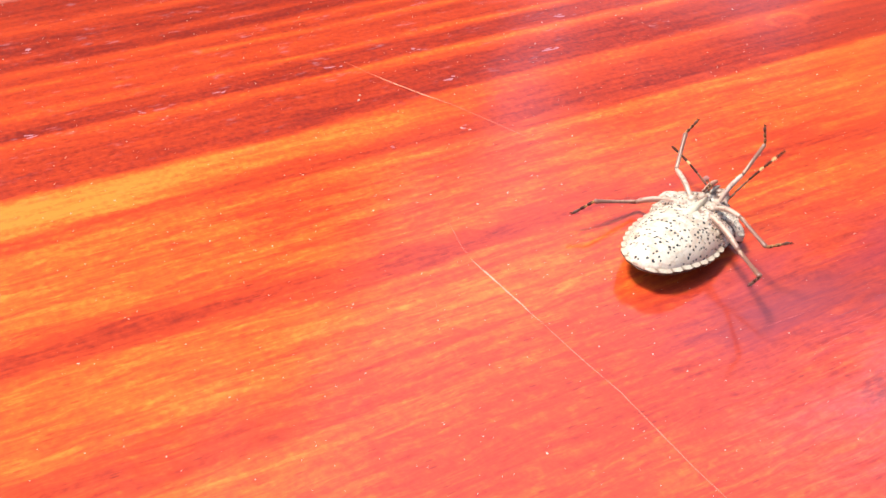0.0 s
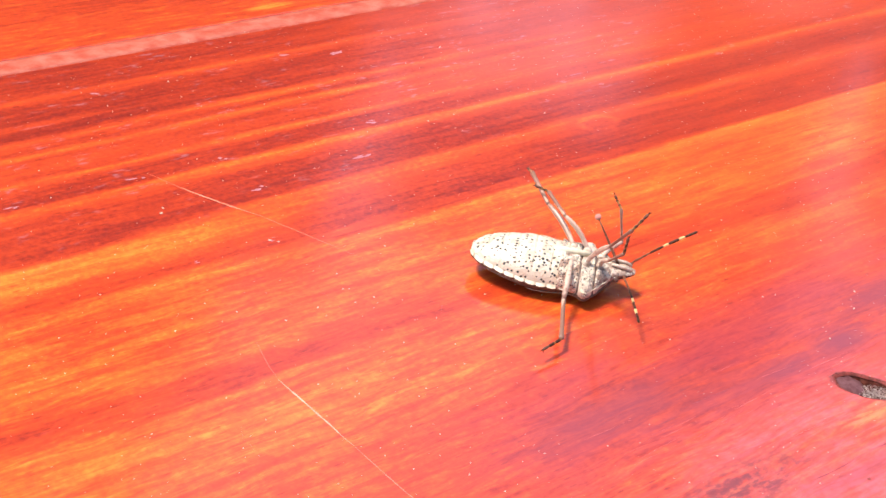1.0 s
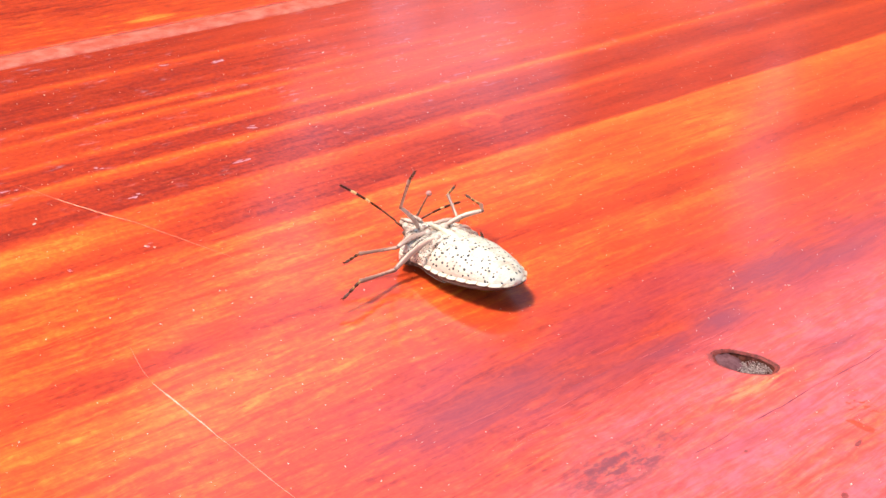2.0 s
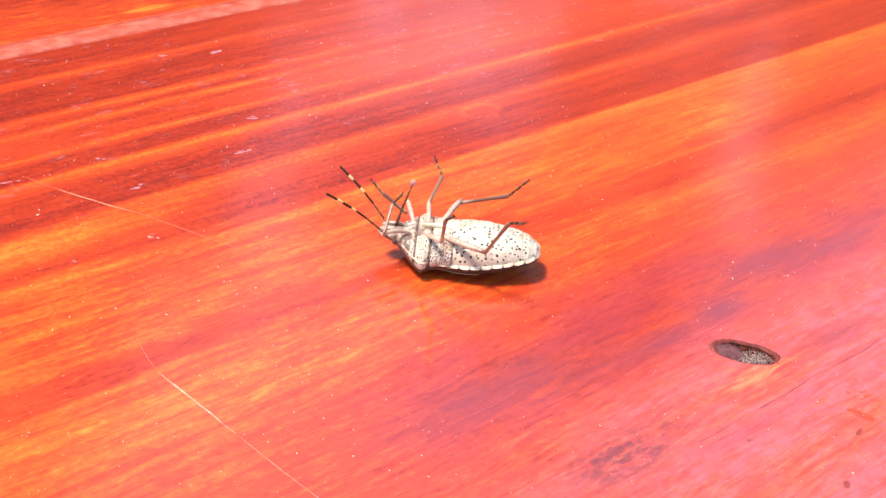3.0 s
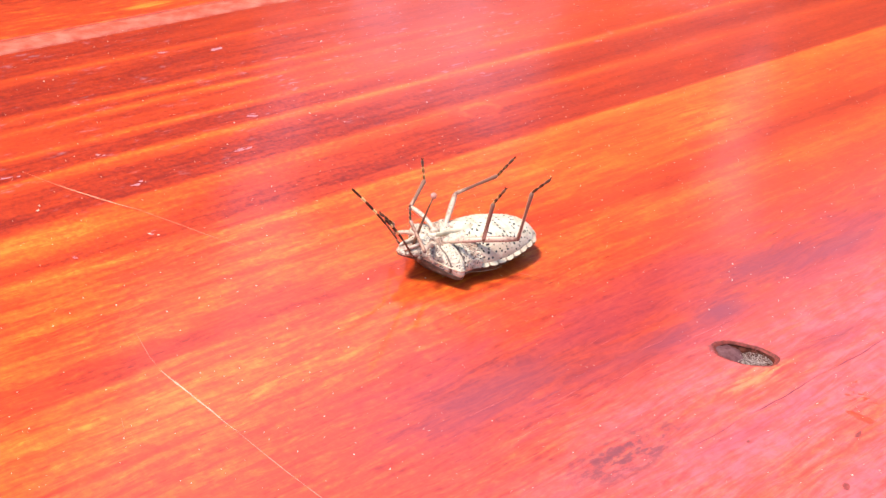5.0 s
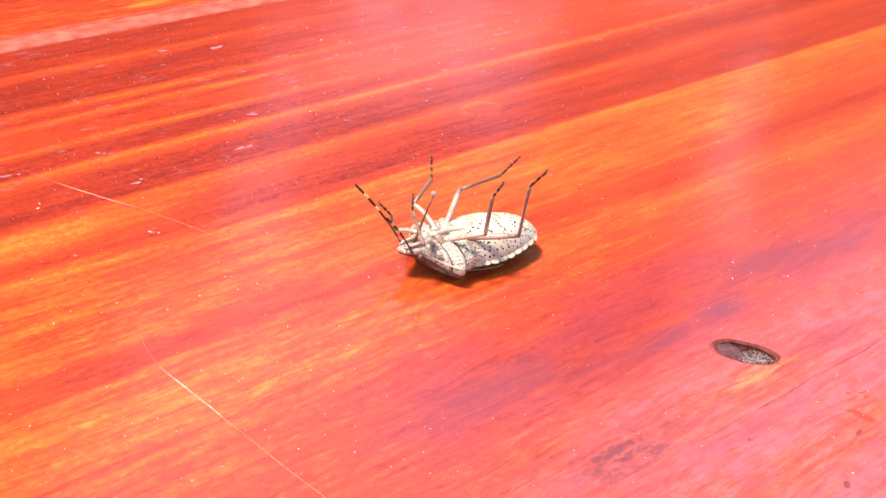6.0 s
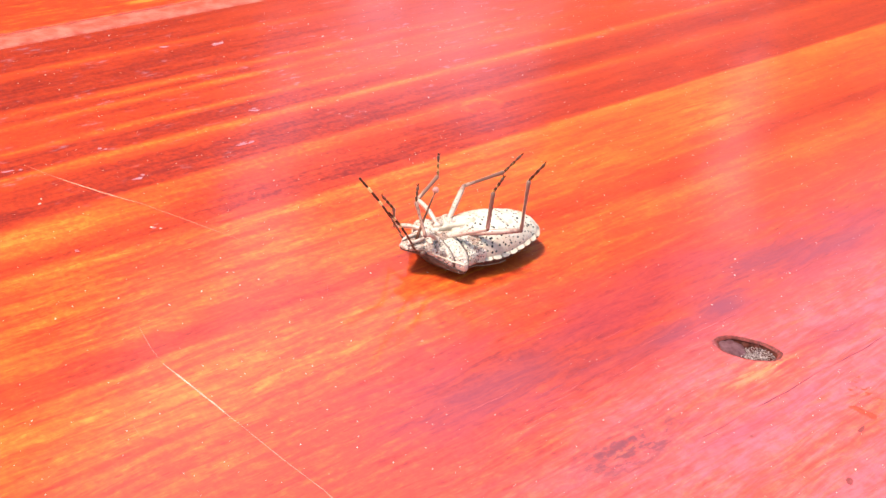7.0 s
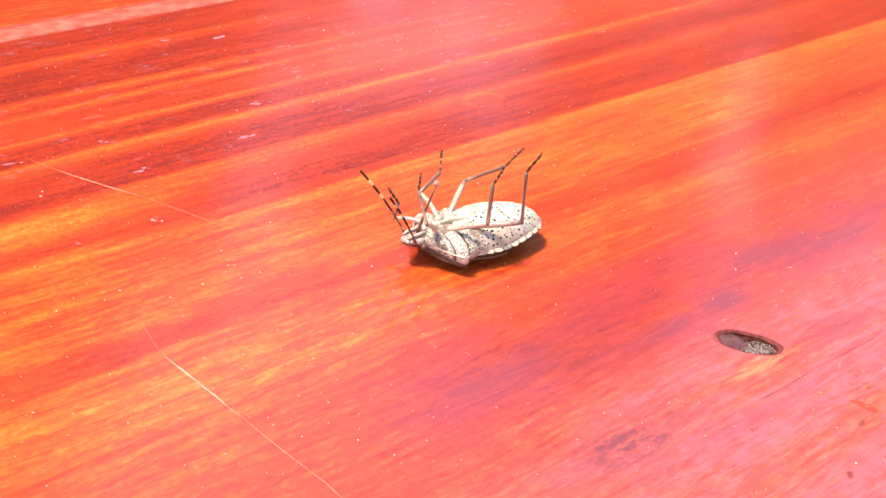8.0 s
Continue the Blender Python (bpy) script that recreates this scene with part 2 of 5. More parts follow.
        # scorched wood round the hole
        hx, hy = w.calc("SUBTRACT", x, 12.15), w.calc("SUBTRACT", y, -24.45)
        ha = w.calc("DIVIDE", w.calc("SUBTRACT", w.calc("MULTIPLY", hx, 0.588), w.calc("MULTIPLY", hy, 0.809)), 2.85)
        hb = w.calc("DIVIDE", w.calc("ADD", w.calc("MULTIPLY", hx, 0.809), w.calc("MULTIPLY", hy, 0.588)), 1.6)
        scorch = w.calc("ADD", w.calc("SQRT", w.calc("ADD", w.calc("MULTIPLY", ha, ha), w.calc("MULTIPLY", hb, hb))), w.calc("MULTIPLY", w.calc("SUBTRACT", grit, 0.5), 0.5))
        colour = w.mix(w.step(scorch, 1.0, 1.28, 0.75, 0.0), colour, (0.15, 0.028, 0.016))
    worn = w.noise(w.join(w.calc("MULTIPLY", x, 0.22), w.calc("MULTIPLY", y, 0.55), 2.0), 1.0, 4.0, 0.6)
    worn = w.calc("MULTIPLY", w.calc("MULTIPLY", w.step(worn, 0.55, 0.68), w.step(y, 22, 38)), w.step(w.noise(w.join(w.calc("MULTIPLY", x, 0.7), w.calc("MULTIPLY", y, 2.2), 1.0), 1.0, 3.0), 0.48, 0.62))
    colour = w.mix(w.calc("MULTIPLY", worn, 0.28), colour, (0.46, 0.30, 0.36))
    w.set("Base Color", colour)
    w.set("Coat Weight", 1.0)
    w.set("Coat IOR", 1.71)
    haze = w.noise(p, 0.06, 3.0)
    w.set("Coat Roughness", w.step(haze, 0.35, 0.7, 0.12, 0.17))
    w.set("Specular IOR Level", 0.25)
    dent, dpick = w.cells(w.join(w.calc("MULTIPLY", x, 0.16), w.calc("MULTIPLY", y, 0.38), 3.0), 1.0)
    dents = w.calc("MULTIPLY", w.step(dent, 0.02, 0.16, 1.0, 0.0), w.calc("GREATER_THAN", w.split(dpick)[1], 0.86))
    ripple = w.calc("ADD", w.calc("MULTIPLY", w.noise(w.join(w.calc("MULTIPLY", x, 0.25), w.calc("MULTIPLY", y, 0.9), 0.0), 1.0, 3.0), 0.35), w.calc("MULTIPLY", w.calc("MULTIPLY", dents, 0.7), w.noise(p, 3.5, 3.0)))
    w.bump(ripple, 0.09, 0.0003, ("Coat Normal",))
    w.bump(w.calc("ADD", fine, fibre), 0.15, 0.00005)
    return w.mat


def chitin(name, base, tint, dot, cell, keep, size, patch=0.9, rough=0.38, edge=(0.46, 0.62), relief=0.00012, speckle=0.0, flank=0.0, clump=1.2, band=False):
    """Pale insect shell with dark punctures: cell size, share of the cells with a dot, and the dot's size."""
    w = Nodes(name, rough)
    p = w.coords()
    n = w.noise(p, patch, 4.0, 0.65)
    colour = w.mix(w.step(n, *edge), base, tint)
    colour = w.mix(w.step(w.noise(p, 4.5, 2.0), 0.54, 0.62, 0.0, speckle), colour, tint)
    sheet = w.add("ShaderNodeTexCoord").outputs["UV"]
    d, pick = w.cells(sheet, 1 / cell)
    across = w.calc("ABSOLUTE", w.split(sheet)[1])
    # tan flanks; the red table's bounced light is mixed into this tint
    colour = w.mix(w.step(across, 2.0, 4.2, 0.0, flank), colour, (0.54, 0.38, 0.28))
    patchy = w.calc("ADD", keep - 0.35, w.calc("ADD", w.step(across, 0.4, 2.6, 0.0, 0.3), w.calc("MULTIPLY", w.calc("SUBTRACT", w.noise(p, 0.5, 2.0), 0.5), clump)))
    wide = w.calc("MULTIPLY", w.calc("ADD", 0.6, w.calc("MULTIPLY", w.split(pick)[1], 0.7)), size)
    dots = w.calc("MULTIPLY", w.step(w.calc("DIVIDE", d, wide), 0.75, 1.0, 1.0, 0.0), w.calc("LESS_THAN", w.split(pick)[0], patchy))
    if band:
        # grey-brown belt across the front of the thorax
        belt = w.calc("MULTIPLY", w.calc("MULTIPLY", w.step(w.split(p)[0], 4.55, 4.75), w.step(w.split(p)[0], 5.2, 5.4, 1.0, 0.0)), w.calc("MULTIPLY", w.step(across, 0.8, 1.4), w.step(across, 3.0, 3.6, 1.0, 0.0)))
        colour = w.mix(w.calc("MULTIPLY", belt, w.step(w.noise(p, 2.2, 3.0), 0.38, 0.52, 0.2, 0.85)), colour, (0.17, 0.095, 0.085))
    colour = w.mix(dots, colour, dot)
    w.set("Base Color", colour)
    w.set("Subsurface Weight", 0.12)
    w.set("Subsurface Radius", (0.6, 0.35, 0.2))
    w.set("Subsurface Scale", 0.0004)
    w.bump(w.calc("SUBTRACT", w.calc("ADD", w.noise(p, 1.3, 3.0), w.noise(p, 5.0, 3.0)), dots), 0.7, relief)
    return w.mat


def limb_material(name, pale, dark, lo, hi, amount=1.0, rail=(0.17, 0.27)):
    """Pale shell that darkens in spots along the limb, from lo to hi millimetres."""
    w = Nodes(name, 0.35)
    p = w.coords()
    x = w.split(p)[0]
    n = w.noise(p, 2.6, 3.0, 0.6)
    f = w.calc("MULTIPLY", w.step(w.calc("ADD", x, w.calc("MULTIPLY", w.calc("SUBTRACT", n, 0.5), 3.0)), lo, hi), amount)
    edge = w.step(w.calc("ABSOLUTE", w.split(p)[1]), *rail, 0.0, 0.75)
    f = w.calc("MAXIMUM", f, edge)
    f = w.calc("MAXIMUM", f, w.step(w.noise(p, 1.5, 4.0, 0.7), 0.52, 0.68, 0.0, 0.4))
    d, pick = w.cells(p, 3.2)
    f = w.calc("MAXIMUM", f, w.calc("MULTIPLY", w.step(d, 0.2, 0.3, 0.8, 0.0), w.calc("LESS_THAN", w.split(pick)[1], 0.4)))
    w.set("Base Color", w.mix(f, pale, dark))
    w.bump(n, 0.3, 0.00005)
    return w.mat


def plain(name, colour, other, scale, rough=0.5, strength=0.3, dist=0.0001, detail=4.0):
    w = Nodes(name, rough)
    p = w.coords()
    n = w.noise(p, scale, detail, 0.6)
    w.set("Base Color", w.mix(w.step(n, 0.3, 0.7), colour, other))
    w.bump(n, strength, dist)
    return w.mat


def matt(m, level=0.15):
    """Less gloss."""
    m.node_tree.nodes["Principled BSDF"].inputs["Specular IOR Level"].default_value = level


def rim_material():
    """Cream edge with a dark mark in each notch."""
    w = Nodes("pale_rim", 0.4)
    p = w.coords()
    n = w.noise(p, 1.6, 4.0, 0.6)
    wave = w.calc("ABSOLUTE", w.calc("SINE", w.calc("MULTIPLY", w.calc("SUBTRACT", w.split(p)[0], 1.9), math.pi / 1.02)))
    notch = w.step(w.calc("ADD", wave, w.calc("MULTIPLY", w.calc("SUBTRACT", n, 0.5), 0.6)), 0.16, 0.36, 0.75, 0.0)
    w.set("Base Color", w.mix(notch, w.mix(w.step(n, 0.35, 0.7), (0.61, 0.51, 0.38), (0.46, 0.33, 0.23)), (0.22, 0.125, 0.075)))
    w.bump(n, 0.4)
    return w.mat


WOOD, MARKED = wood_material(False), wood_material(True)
BELLY = chitin("spotted_belly", (0.65, 0.56, 0.435), (0.55, 0.42, 0.305), (0.010, 0.008, 0.010), 0.45, 0.78, 0.265, flank=0.85)
THORAX = chitin("mottled_thorax", (0.77, 0.63, 0.49), (0.43, 0.27, 0.20), (0.014, 0.007, 0.007), 0.24, 0.72, 0.27, 0.55, 0.4, (0.51, 0.60), 0.0009, 0.15, clump=2.0, band=True)
RIM = rim_material()
SPINE = plain("cream_spine", (0.72, 0.62, 0.45), (0.60, 0.47, 0.32), 1.6, 0.4)
MOTTLE = plain("mottled_joint", (0.64, 0.51, 0.40), (0.38, 0.25, 0.18), 2.2, 0.4)
HEADSHELL = chitin("head_shell", (0.62, 0.48, 0.37), (0.32, 0.20, 0.15), (0.03, 0.02, 0.02), 0.25, 0.7, 0.28, 1.4, 0.4, (0.44, 0.54), 0.0002, 0.6)
BACK = plain("dark_back", (0.035, 0.018, 0.012), (0.09, 0.055, 0.036), 2.0, 0.4)
SEAM = plain("dark_seam", (0.09, 0.055, 0.045), (0.17, 0.105, 0.08), 3.0, 0.6)
FEMUR = limb_material("pale_femur", (0.60, 0.41, 0.31), (0.20, 0.075, 0.05), 3.2, 6.0)
TIBIA = limb_material("brown_tibia", (0.50, 0.30, 0.21), (0.16, 0.052, 0.030), 1.2, 4.4, 0.75, (0.10, 0.16))
TARSUS = limb_material("banded_tarsus", (0.50, 0.25, 0.09), (0.06, 0.018, 0.010), -0.3, 0.5, 1.0, (0.3, 0.5))
DARK = plain("dark_antenna", (0.022, 0.008, 0.005), (0.085, 0.028, 0.014), 4.0, 0.4)
CREAM = plain("cream_band", (0.78, 0.58, 0.26), (0.64, 0.42, 0.16), 4.0, 0.4)
TOE = plain("foot_tip", (0.05, 0.016, 0.009), (0.16, 0.055, 0.028), 4.0, 0.4)
KNEE = plain("knee", (0.10, 0.035, 0.024), (0.26, 0.13, 0.09), 3.0, 0.4)
EYE = plain("eye", (0.07, 0.03, 0.022), (0.16, 0.08, 0.05), 6.0, 0.3)
BEAK = plain("beak", (0.07, 0.025, 0.016), (0.22, 0.09, 0.05), 2.0, 0.35)
DROP = plain("droplet", (0.75, 0.40, 0.34), (0.85, 0.55, 0.45), 3.0, 0.05)
DROP.node_tree.nodes["Principled BSDF"].inputs["Transmission Weight"].default_value = 0.6
PALE_JOINT = plain("pale_joint", (0.42, 0.065, 0.036), (0.50, 0.15, 0.10), 0.45, 0.35, 0.5, 0.0003)
SCAR = plain("scratch", (0.72, 0.36, 0.24), (0.60, 0.20, 0.11), 0.5, 0.7)
FAINT = plain("faint_scratch", (0.66, 0.19, 0.115), (0.56, 0.11, 0.06), 0.4, 0.6)
HAIRLINE = plain("hairline_scratch", (0.60, 0.115, 0.06), (0.54, 0.085, 0.04), 0.4, 0.5)
LILAC = plain("lilac_scuff", (0.34, 0.09, 0.10), (0.46, 0.20, 0.23), 2.5, 0.7)
RUST = plain("orange_chip", (0.50, 0.060, 0.024), (0.40, 0.042, 0.020), 2.0, 0.5)
SCUFF = plain("pink_scuff", (0.62, 0.125, 0.105), (0.56, 0.085, 0.065), 0.6, 0.5)
CRACK = plain("violet_crack", (0.20, 0.032, 0.042), (0.32, 0.05, 0.064), 1.2, 0.5)
SOOT = plain("sooty_stain", (0.22, 0.035, 0.03), (0.32, 0.05, 0.042), 2.0, 0.5)
DUST = plain("dust", (0.48, 0.34, 0.25), (0.60, 0.48, 0.38), 1.0, 0.9)
HOLE = plain("burnt_hole", (0.04, 0.010, 0.006), (0.11, 0.026, 0.016), 1.4, 0.45, 0.9, 0.0003)
CHAR = plain("charred_rim", (0.10, 0.024, 0.018), (0.24, 0.044, 0.034), 2.5, 0.6, 0.6, 0.0002)
RESIN = plain("grey_resin", (0.10, 0.034, 0.036), (0.17, 0.075, 0.078), 1.2, 0.5, 0.6, 0.0002)
CRUST = plain("grey_crust", (0.10, 0.034, 0.024), (0.80, 0.60, 0.53), 5.0, 0.8, 0.9, 0.0004)
matt(HOLE, 0.05)
for limb in (DARK, TARSUS, BEAK):
    matt(limb, 0.2)
matt(RESIN, 0.1)
matt(CHAR)
matt(PALE_JOINT, 0.25)
GRASS = plain("lawn", (0.05, 0.09, 0.025), (0.09, 0.13, 0.04), 0.01, 0.9, 0.6, 0.02)
LEAF = plain("leaf", (0.035, 0.075, 0.02), (0.07, 0.12, 0.03), 0.01, 0.6)
BARK = plain("bark", (0.10, 0.075, 0.055), (0.20, 0.16, 0.12), 0.02, 0.9, 0.8, 0.01)


# ---- building blocks ----
def part(name, bm, material, parent=None, label="", smooth=True):
    me = bpy.data.meshes.new(name)
    bmesh.ops.recalc_face_normals(bm, faces=bm.faces)
    for f in bm.faces:
        f.smooth = smooth
    bm.to_mesh(me)
    bm.free()
    me.materials.append(material)
    ob = new(name, me)
    ob.parent = parent
    return tagged(ob, label=label)


def between(table, x):
    """Linear reading of a table of (x, value, ...) sorted from high x to low."""
    if x >= table[0][0]:
        return table[0][1:]
    for (x1, *a), (x2, *b) in zip(table, table[1:]):
        if x >= x2:
            k = (x - x2) / (x1 - x2)
            k = k * k * (3 - 2 * k) * 0.35 + k * 0.65
            return [q + (p - q) * k for p, q in zip(a, b)]
    return table[-1][1:]


# body of the bug on its back, belly up: x forward, half width, height of the rim, of the belly, of the back
BODY = [(7.95, 0.35, 0.58, 0.75, 0.39), (7.5, 0.72, 0.55, 0.95, 0.22), (6.9, 0.98, 0.48, 1.1, -0.02), (6.2, 1.18, 0.34, 1.15, -0.31), (5.6, 1.75, 0.14, 1.12, -0.82), (5.1, 2.45, -0.1, 1.25, -1.27),
        (4.3, 3.55, -0.4, 1.4, -1.48), (3.6, 4.38, -0.56, 1.52, -1.62), (3.3, 4.4, -0.56, 1.56, -1.64), (2.7, 3.88, -0.47, 1.62, -1.66), (1.6, 3.72, -0.4, 1.8, -1.71), (0.3, 3.92, -0.36, 2.02, -1.7),
        (-1, 4, -0.32, 2.2, -1.69), (-2.4, 3.88, -0.2, 2.24, -1.58), (-4, 3.5, -0.03, 2.05, -1.33), (-5.32, 3.02, 0.12, 1.88, -1.06), (-6.46, 2.5, 0.2, 1.52, -0.62), (-7.22, 1.85, 0.23, 1.08, -0.19),
        (-7.6, 1.25, 0.24, 0.75, -0.01), (-7.79, 0.5, 0.25, 0.36, 0.11)]


def half_shell(bm, xs, up, n=22, inset=0.0, lift=0.0, power=1.0, shape=None):
    """The upper or lower half of the body between the stations xs, closed along the rim's plane."""
    rings = []
    uv = bm.loops.layers.uv.new("sheet")
    flat = {}
    for x in xs:
        w, rim, top, low = between(BODY, x)
        w -= inset
        far = (top if up else low) + (lift if up else -lift)
        if shape:
            w, far = shape(x, w, far)
        ring = []
        for k in range(n + 1):
            a = math.pi * k / n
            s = max(math.sin(a), 0.0) ** power
            ring.append(bm.verts.new((x * MM, w * math.cos(a) * MM, (rim + (far - rim) * s) * MM)))
        run = 0.0
        for k, v in enumerate(ring):
            run += (v.co - ring[k - 1].co).length / MM if k else 0.0
            flat[v] = [x, run]
        for v in ring:
            flat[v][1] -= run / 2
        rings.append(ring)
    for p, q in zip(rings, rings[1:]):
        for k in range(n):
            bm.faces.new((p[k], p[k + 1], q[k + 1], q[k]))
        bm.faces.new((p[n], p[0], q[0], q[n]))
    bm.faces.new(rings[0])
    bm.faces.new(rings[-1][::-1])
    for f in bm.faces:
        for lp in f.loops:
            lp[uv].uv = flat[lp.vert]
    return bm


def steps(a, b, n):
    return [a + (b - a) * k / n for k in range(n + 1)]


def tube(bm, points, radii, n=9, squash=1.0):
    """A round limb along points in millimetres."""
    pts = [Vector(p) * MM for p in points]
    rings = []
    for k, p in enumerate(pts):
        d = (pts[min(k + 1, len(pts) - 1)] - pts[max(k - 1, 0)]).normalized()
        side = d.cross(Vector((0, 0, 1))) if abs(d.z) < 0.9 else d.cross(Vector((0, 1, 0)))
        side.normalize()
        up = side.cross(d)
        r = radii[k] * MM
        rings.append([bm.verts.new(p + side * (r * squash * math.cos(2 * math.pi * j / n)) + up * (r * math.sin(2 * math.pi * j / n))) for j in range(n)])
    for p, q in zip(rings, rings[1:]):
        for j in range(n):
            bm.faces.new((p[j], p[(j + 1) % n], q[(j + 1) % n], q[j]))
    bm.faces.new(rings[0][::-1])
    bm.faces.new(rings[-1])
    return bm


def blob(bm, centre, size, seg=14):
    m = Matrix.LocRotScale(Vector(centre) * MM, None, Vector(size) * MM)
    bmesh.ops.create_uvsphere(bm, u_segments=seg, v_segments=seg // 2 + 1, radius=1.0, matrix=m)
    return bm


# ---- table ----
table = tagged(new("wooden_table"), "red-stained varnished wooden garden table of glued boards", "table")
BOARD_TOP, BOARD_LOW = 0.0, -28.0
HOLE_AT, HOLE_A, HOLE_B, HOLE_TURN = (12.15, -24.45), 2.95, 1.68, radians(-54)


def oval(a, k):
    c, s = math.cos(a), math.sin(a)
    return HOLE_A * k * math.copysign(abs(c) ** 0.93, c), HOLE_B * k * math.copysign(abs(s) ** 0.93, s)


def board(name, x0, x1, y0, y1, hole=False, round_=0.25):
    """A board along x with rounded long edges; the hole is a real hollow in its top."""
    bm = bmesh.new()
    arc = [math.pi / 2 * k / 5 for k in range(6)]
    side = [(y1 - round_ + round_ * math.sin(a), BOARD_TOP - round_ + round_ * math.cos(a)) for a in arc]
    side += [(y1, BOARD_LOW), (y0, BOARD_LOW)]
    side += [(y0 + round_ - round_ * math.cos(a), BOARD_TOP - round_ + round_ * math.sin(a)) for a in arc]
    ends = [[bm.verts.new((x * MM, y * MM, z * MM)) for y, z in side] for x in (x0, x1)]
    n = len(side)
    for k in range(n - 1):
        bm.faces.new((ends[0][k], ends[0][k + 1], ends[1][k + 1], ends[1][k]))
    bm.faces.new(ends[0][::-1])
    bm.faces.new(ends[1])
    rim = [ends[0][0], ends[1][0], ends[1][-1], ends[0][-1]]
    if not hole:
        bm.faces.new(rim)
    else:
        ring = []
        for k in range(40):
            a = 2 * math.pi * k / 40
            wob = 1 + 0.03 * math.sin(3 * a + 1) + 0.02 * math.sin(7 * a)
            px, py = oval(a, wob)
            ring.append(bm.verts.new(((HOLE_AT[0] + px * math.cos(HOLE_TURN) - py * math.sin(HOLE_TURN)) * MM,
                                      (HOLE_AT[1] + px * math.sin(HOLE_TURN) + py * math.cos(HOLE_TURN)) * MM, 0)))
        edges = [bm.edges.new((ring[k], ring[(k + 1) % 40])) for k in range(40)]
        edges += [bm.edges.get((rim[k], rim[(k + 1) % 4])) or bm.edges.new((rim[k], rim[(k + 1) % 4])) for k in range(4)]
        bmesh.ops.triangle_fill(bm, use_beauty=True, edges=edges)
    return part(name, bm, MARKED if hole else WOOD, table, smooth=False)


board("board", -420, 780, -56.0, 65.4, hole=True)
for y in (69.2, -182.0, 195.2, -308.0, 321.2):
    other = board("board", -420, 780, -30.0, 92.0)
    other.location.y = (y + 30.0) * MM

for y in (65.4, -60.0, 191.2, -186.0, 317.2):
    bm = bmesh.new()
    cols = [(0.0, -27.5), (0.0, -0.12), (1.0, -0.08), (2.0, -0.05), (2.9, -0.08), (3.8, -0.12), (3.8, -27.5)]
    n = 160
    grid = [[bm.verts.new(((-418 + 1196 * k / n) * MM, (y + c) * MM, (z + (0.08 * noise.noise(Vector((k * 1.3, c, y))) if z > -1 else 0)) * MM)) for c, z in cols] for k in range(n + 1)]
    for p, q in zip(grid, grid[1:]):
        for k in range(len(cols) - 1):
            bm.faces.new((p[k], p[k + 1], q[k + 1], q[k]))
    bm.faces.new(grid[0])
    bm.faces.new(grid[-1][::-1])
    part("joint_strip", bm, PALE_JOINT, table, "pale pinkish strip in the joint of two boards")

# the hollow: a burnt oval pit with a grey crust on its floor
bm = bmesh.new()
rings = []
for r, z in ((1.03, 0.015), (1.0, -0.05), (0.95, -0.22), (0.86, -0.45), (0.66, -0.6), (0.35, -0.66), (0.05, -0.7)):
    ring = []
    for k in range(40):
        a = 2 * math.pi * k / 40
        wob = 1 + 0.03 * math.sin(3 * a + 1) + 0.02 * math.sin(7 * a)
        rough = 0 if r > 0.95 else 0.10 * noise.noise(Vector((5 * r * math.cos(a), 5 * r * math.sin(a), 2)))
        px, py = oval(a, wob * r)
        ring.append(bm.verts.new((px * MM, py * MM, (z + rough) * MM)))
    rings.append(ring)
for p, q in zip(rings, rings[1:]):
    for k in range(40):
        bm.faces.new((p[k], p[(k + 1) % 40], q[(k + 1) % 40], q[k]))
bm.faces.new(rings[-1])
pit = part("knot_hole", bm, HOLE, table, "dark burnt oval hole in the board")
pit.matrix_basis = pose(HOLE_AT[0] * MM, HOLE_AT[1] * MM, 0, 0, 0, math.degrees(HOLE_TURN))
bm = bmesh.new()
rng = random.Random(5)
for k in range(760):
    a, r = rng.uniform(0, 2 * math.pi), rng.random() ** 0.7 * 0.9
    px, py = 0.85 + 1.85 * r * math.cos(a), -0.14 + 1.32 * r * math.sin(a)
    s = rng.uniform(0.012, 0.052)
    depth = -0.5 + 0.3 * ((px / HOLE_A) ** 2 + (py / HOLE_B) ** 2)
    m = Matrix.LocRotScale(Vector((px, py, depth)) * MM, Euler((rng.random() * 6, rng.random() * 6, 0)), Vector((s, s * rng.uniform(.5, 1), s * .6)) * MM)
    bmesh.ops.create_cube(bm, size=2.0, matrix=m)
crust = part("crust", bm, CRUST, pit, "grey gritty crust in the hole", smooth=False)
tagged(crust, kind="stuff")
bm = blob(bmesh.new(), (-1.75, 0.05, -0.62), (1.75, 1.75, 0.42), 24)
for v in bm.verts:
    v.co.z += 0.22 * noise.noise(v.co / MM * 1.9) * MM
part("resin", bm, RESIN, pit, "smooth grey resin in the hole")
bm = bmesh.new()
rings = []
for j in range(4):
    ring = []
    for k in range(80):
        a = 2 * math.pi * k / 80
        wob = 1 + 0.03 * math.sin(3 * a + 1) + 0.02 * math.sin(7 * a)
        frayed = 0.03 + 0.07 * abs(noise.noise(Vector((4 * math.cos(a), 4 * math.sin(a), 9)))) + 0.05 * noise.noise(Vector((13 * math.cos(a), 13 * math.sin(a), 4)))
        px, py = oval(a, wob * (0.90, 0.98, 1.0 + frayed * 0.5, 1.0 + frayed)[j])
        ring.append(bm.verts.new((px * MM, py * MM, (-0.2, -0.01, 0.008, 0.004)[j] * MM)))
    rings.append(ring)
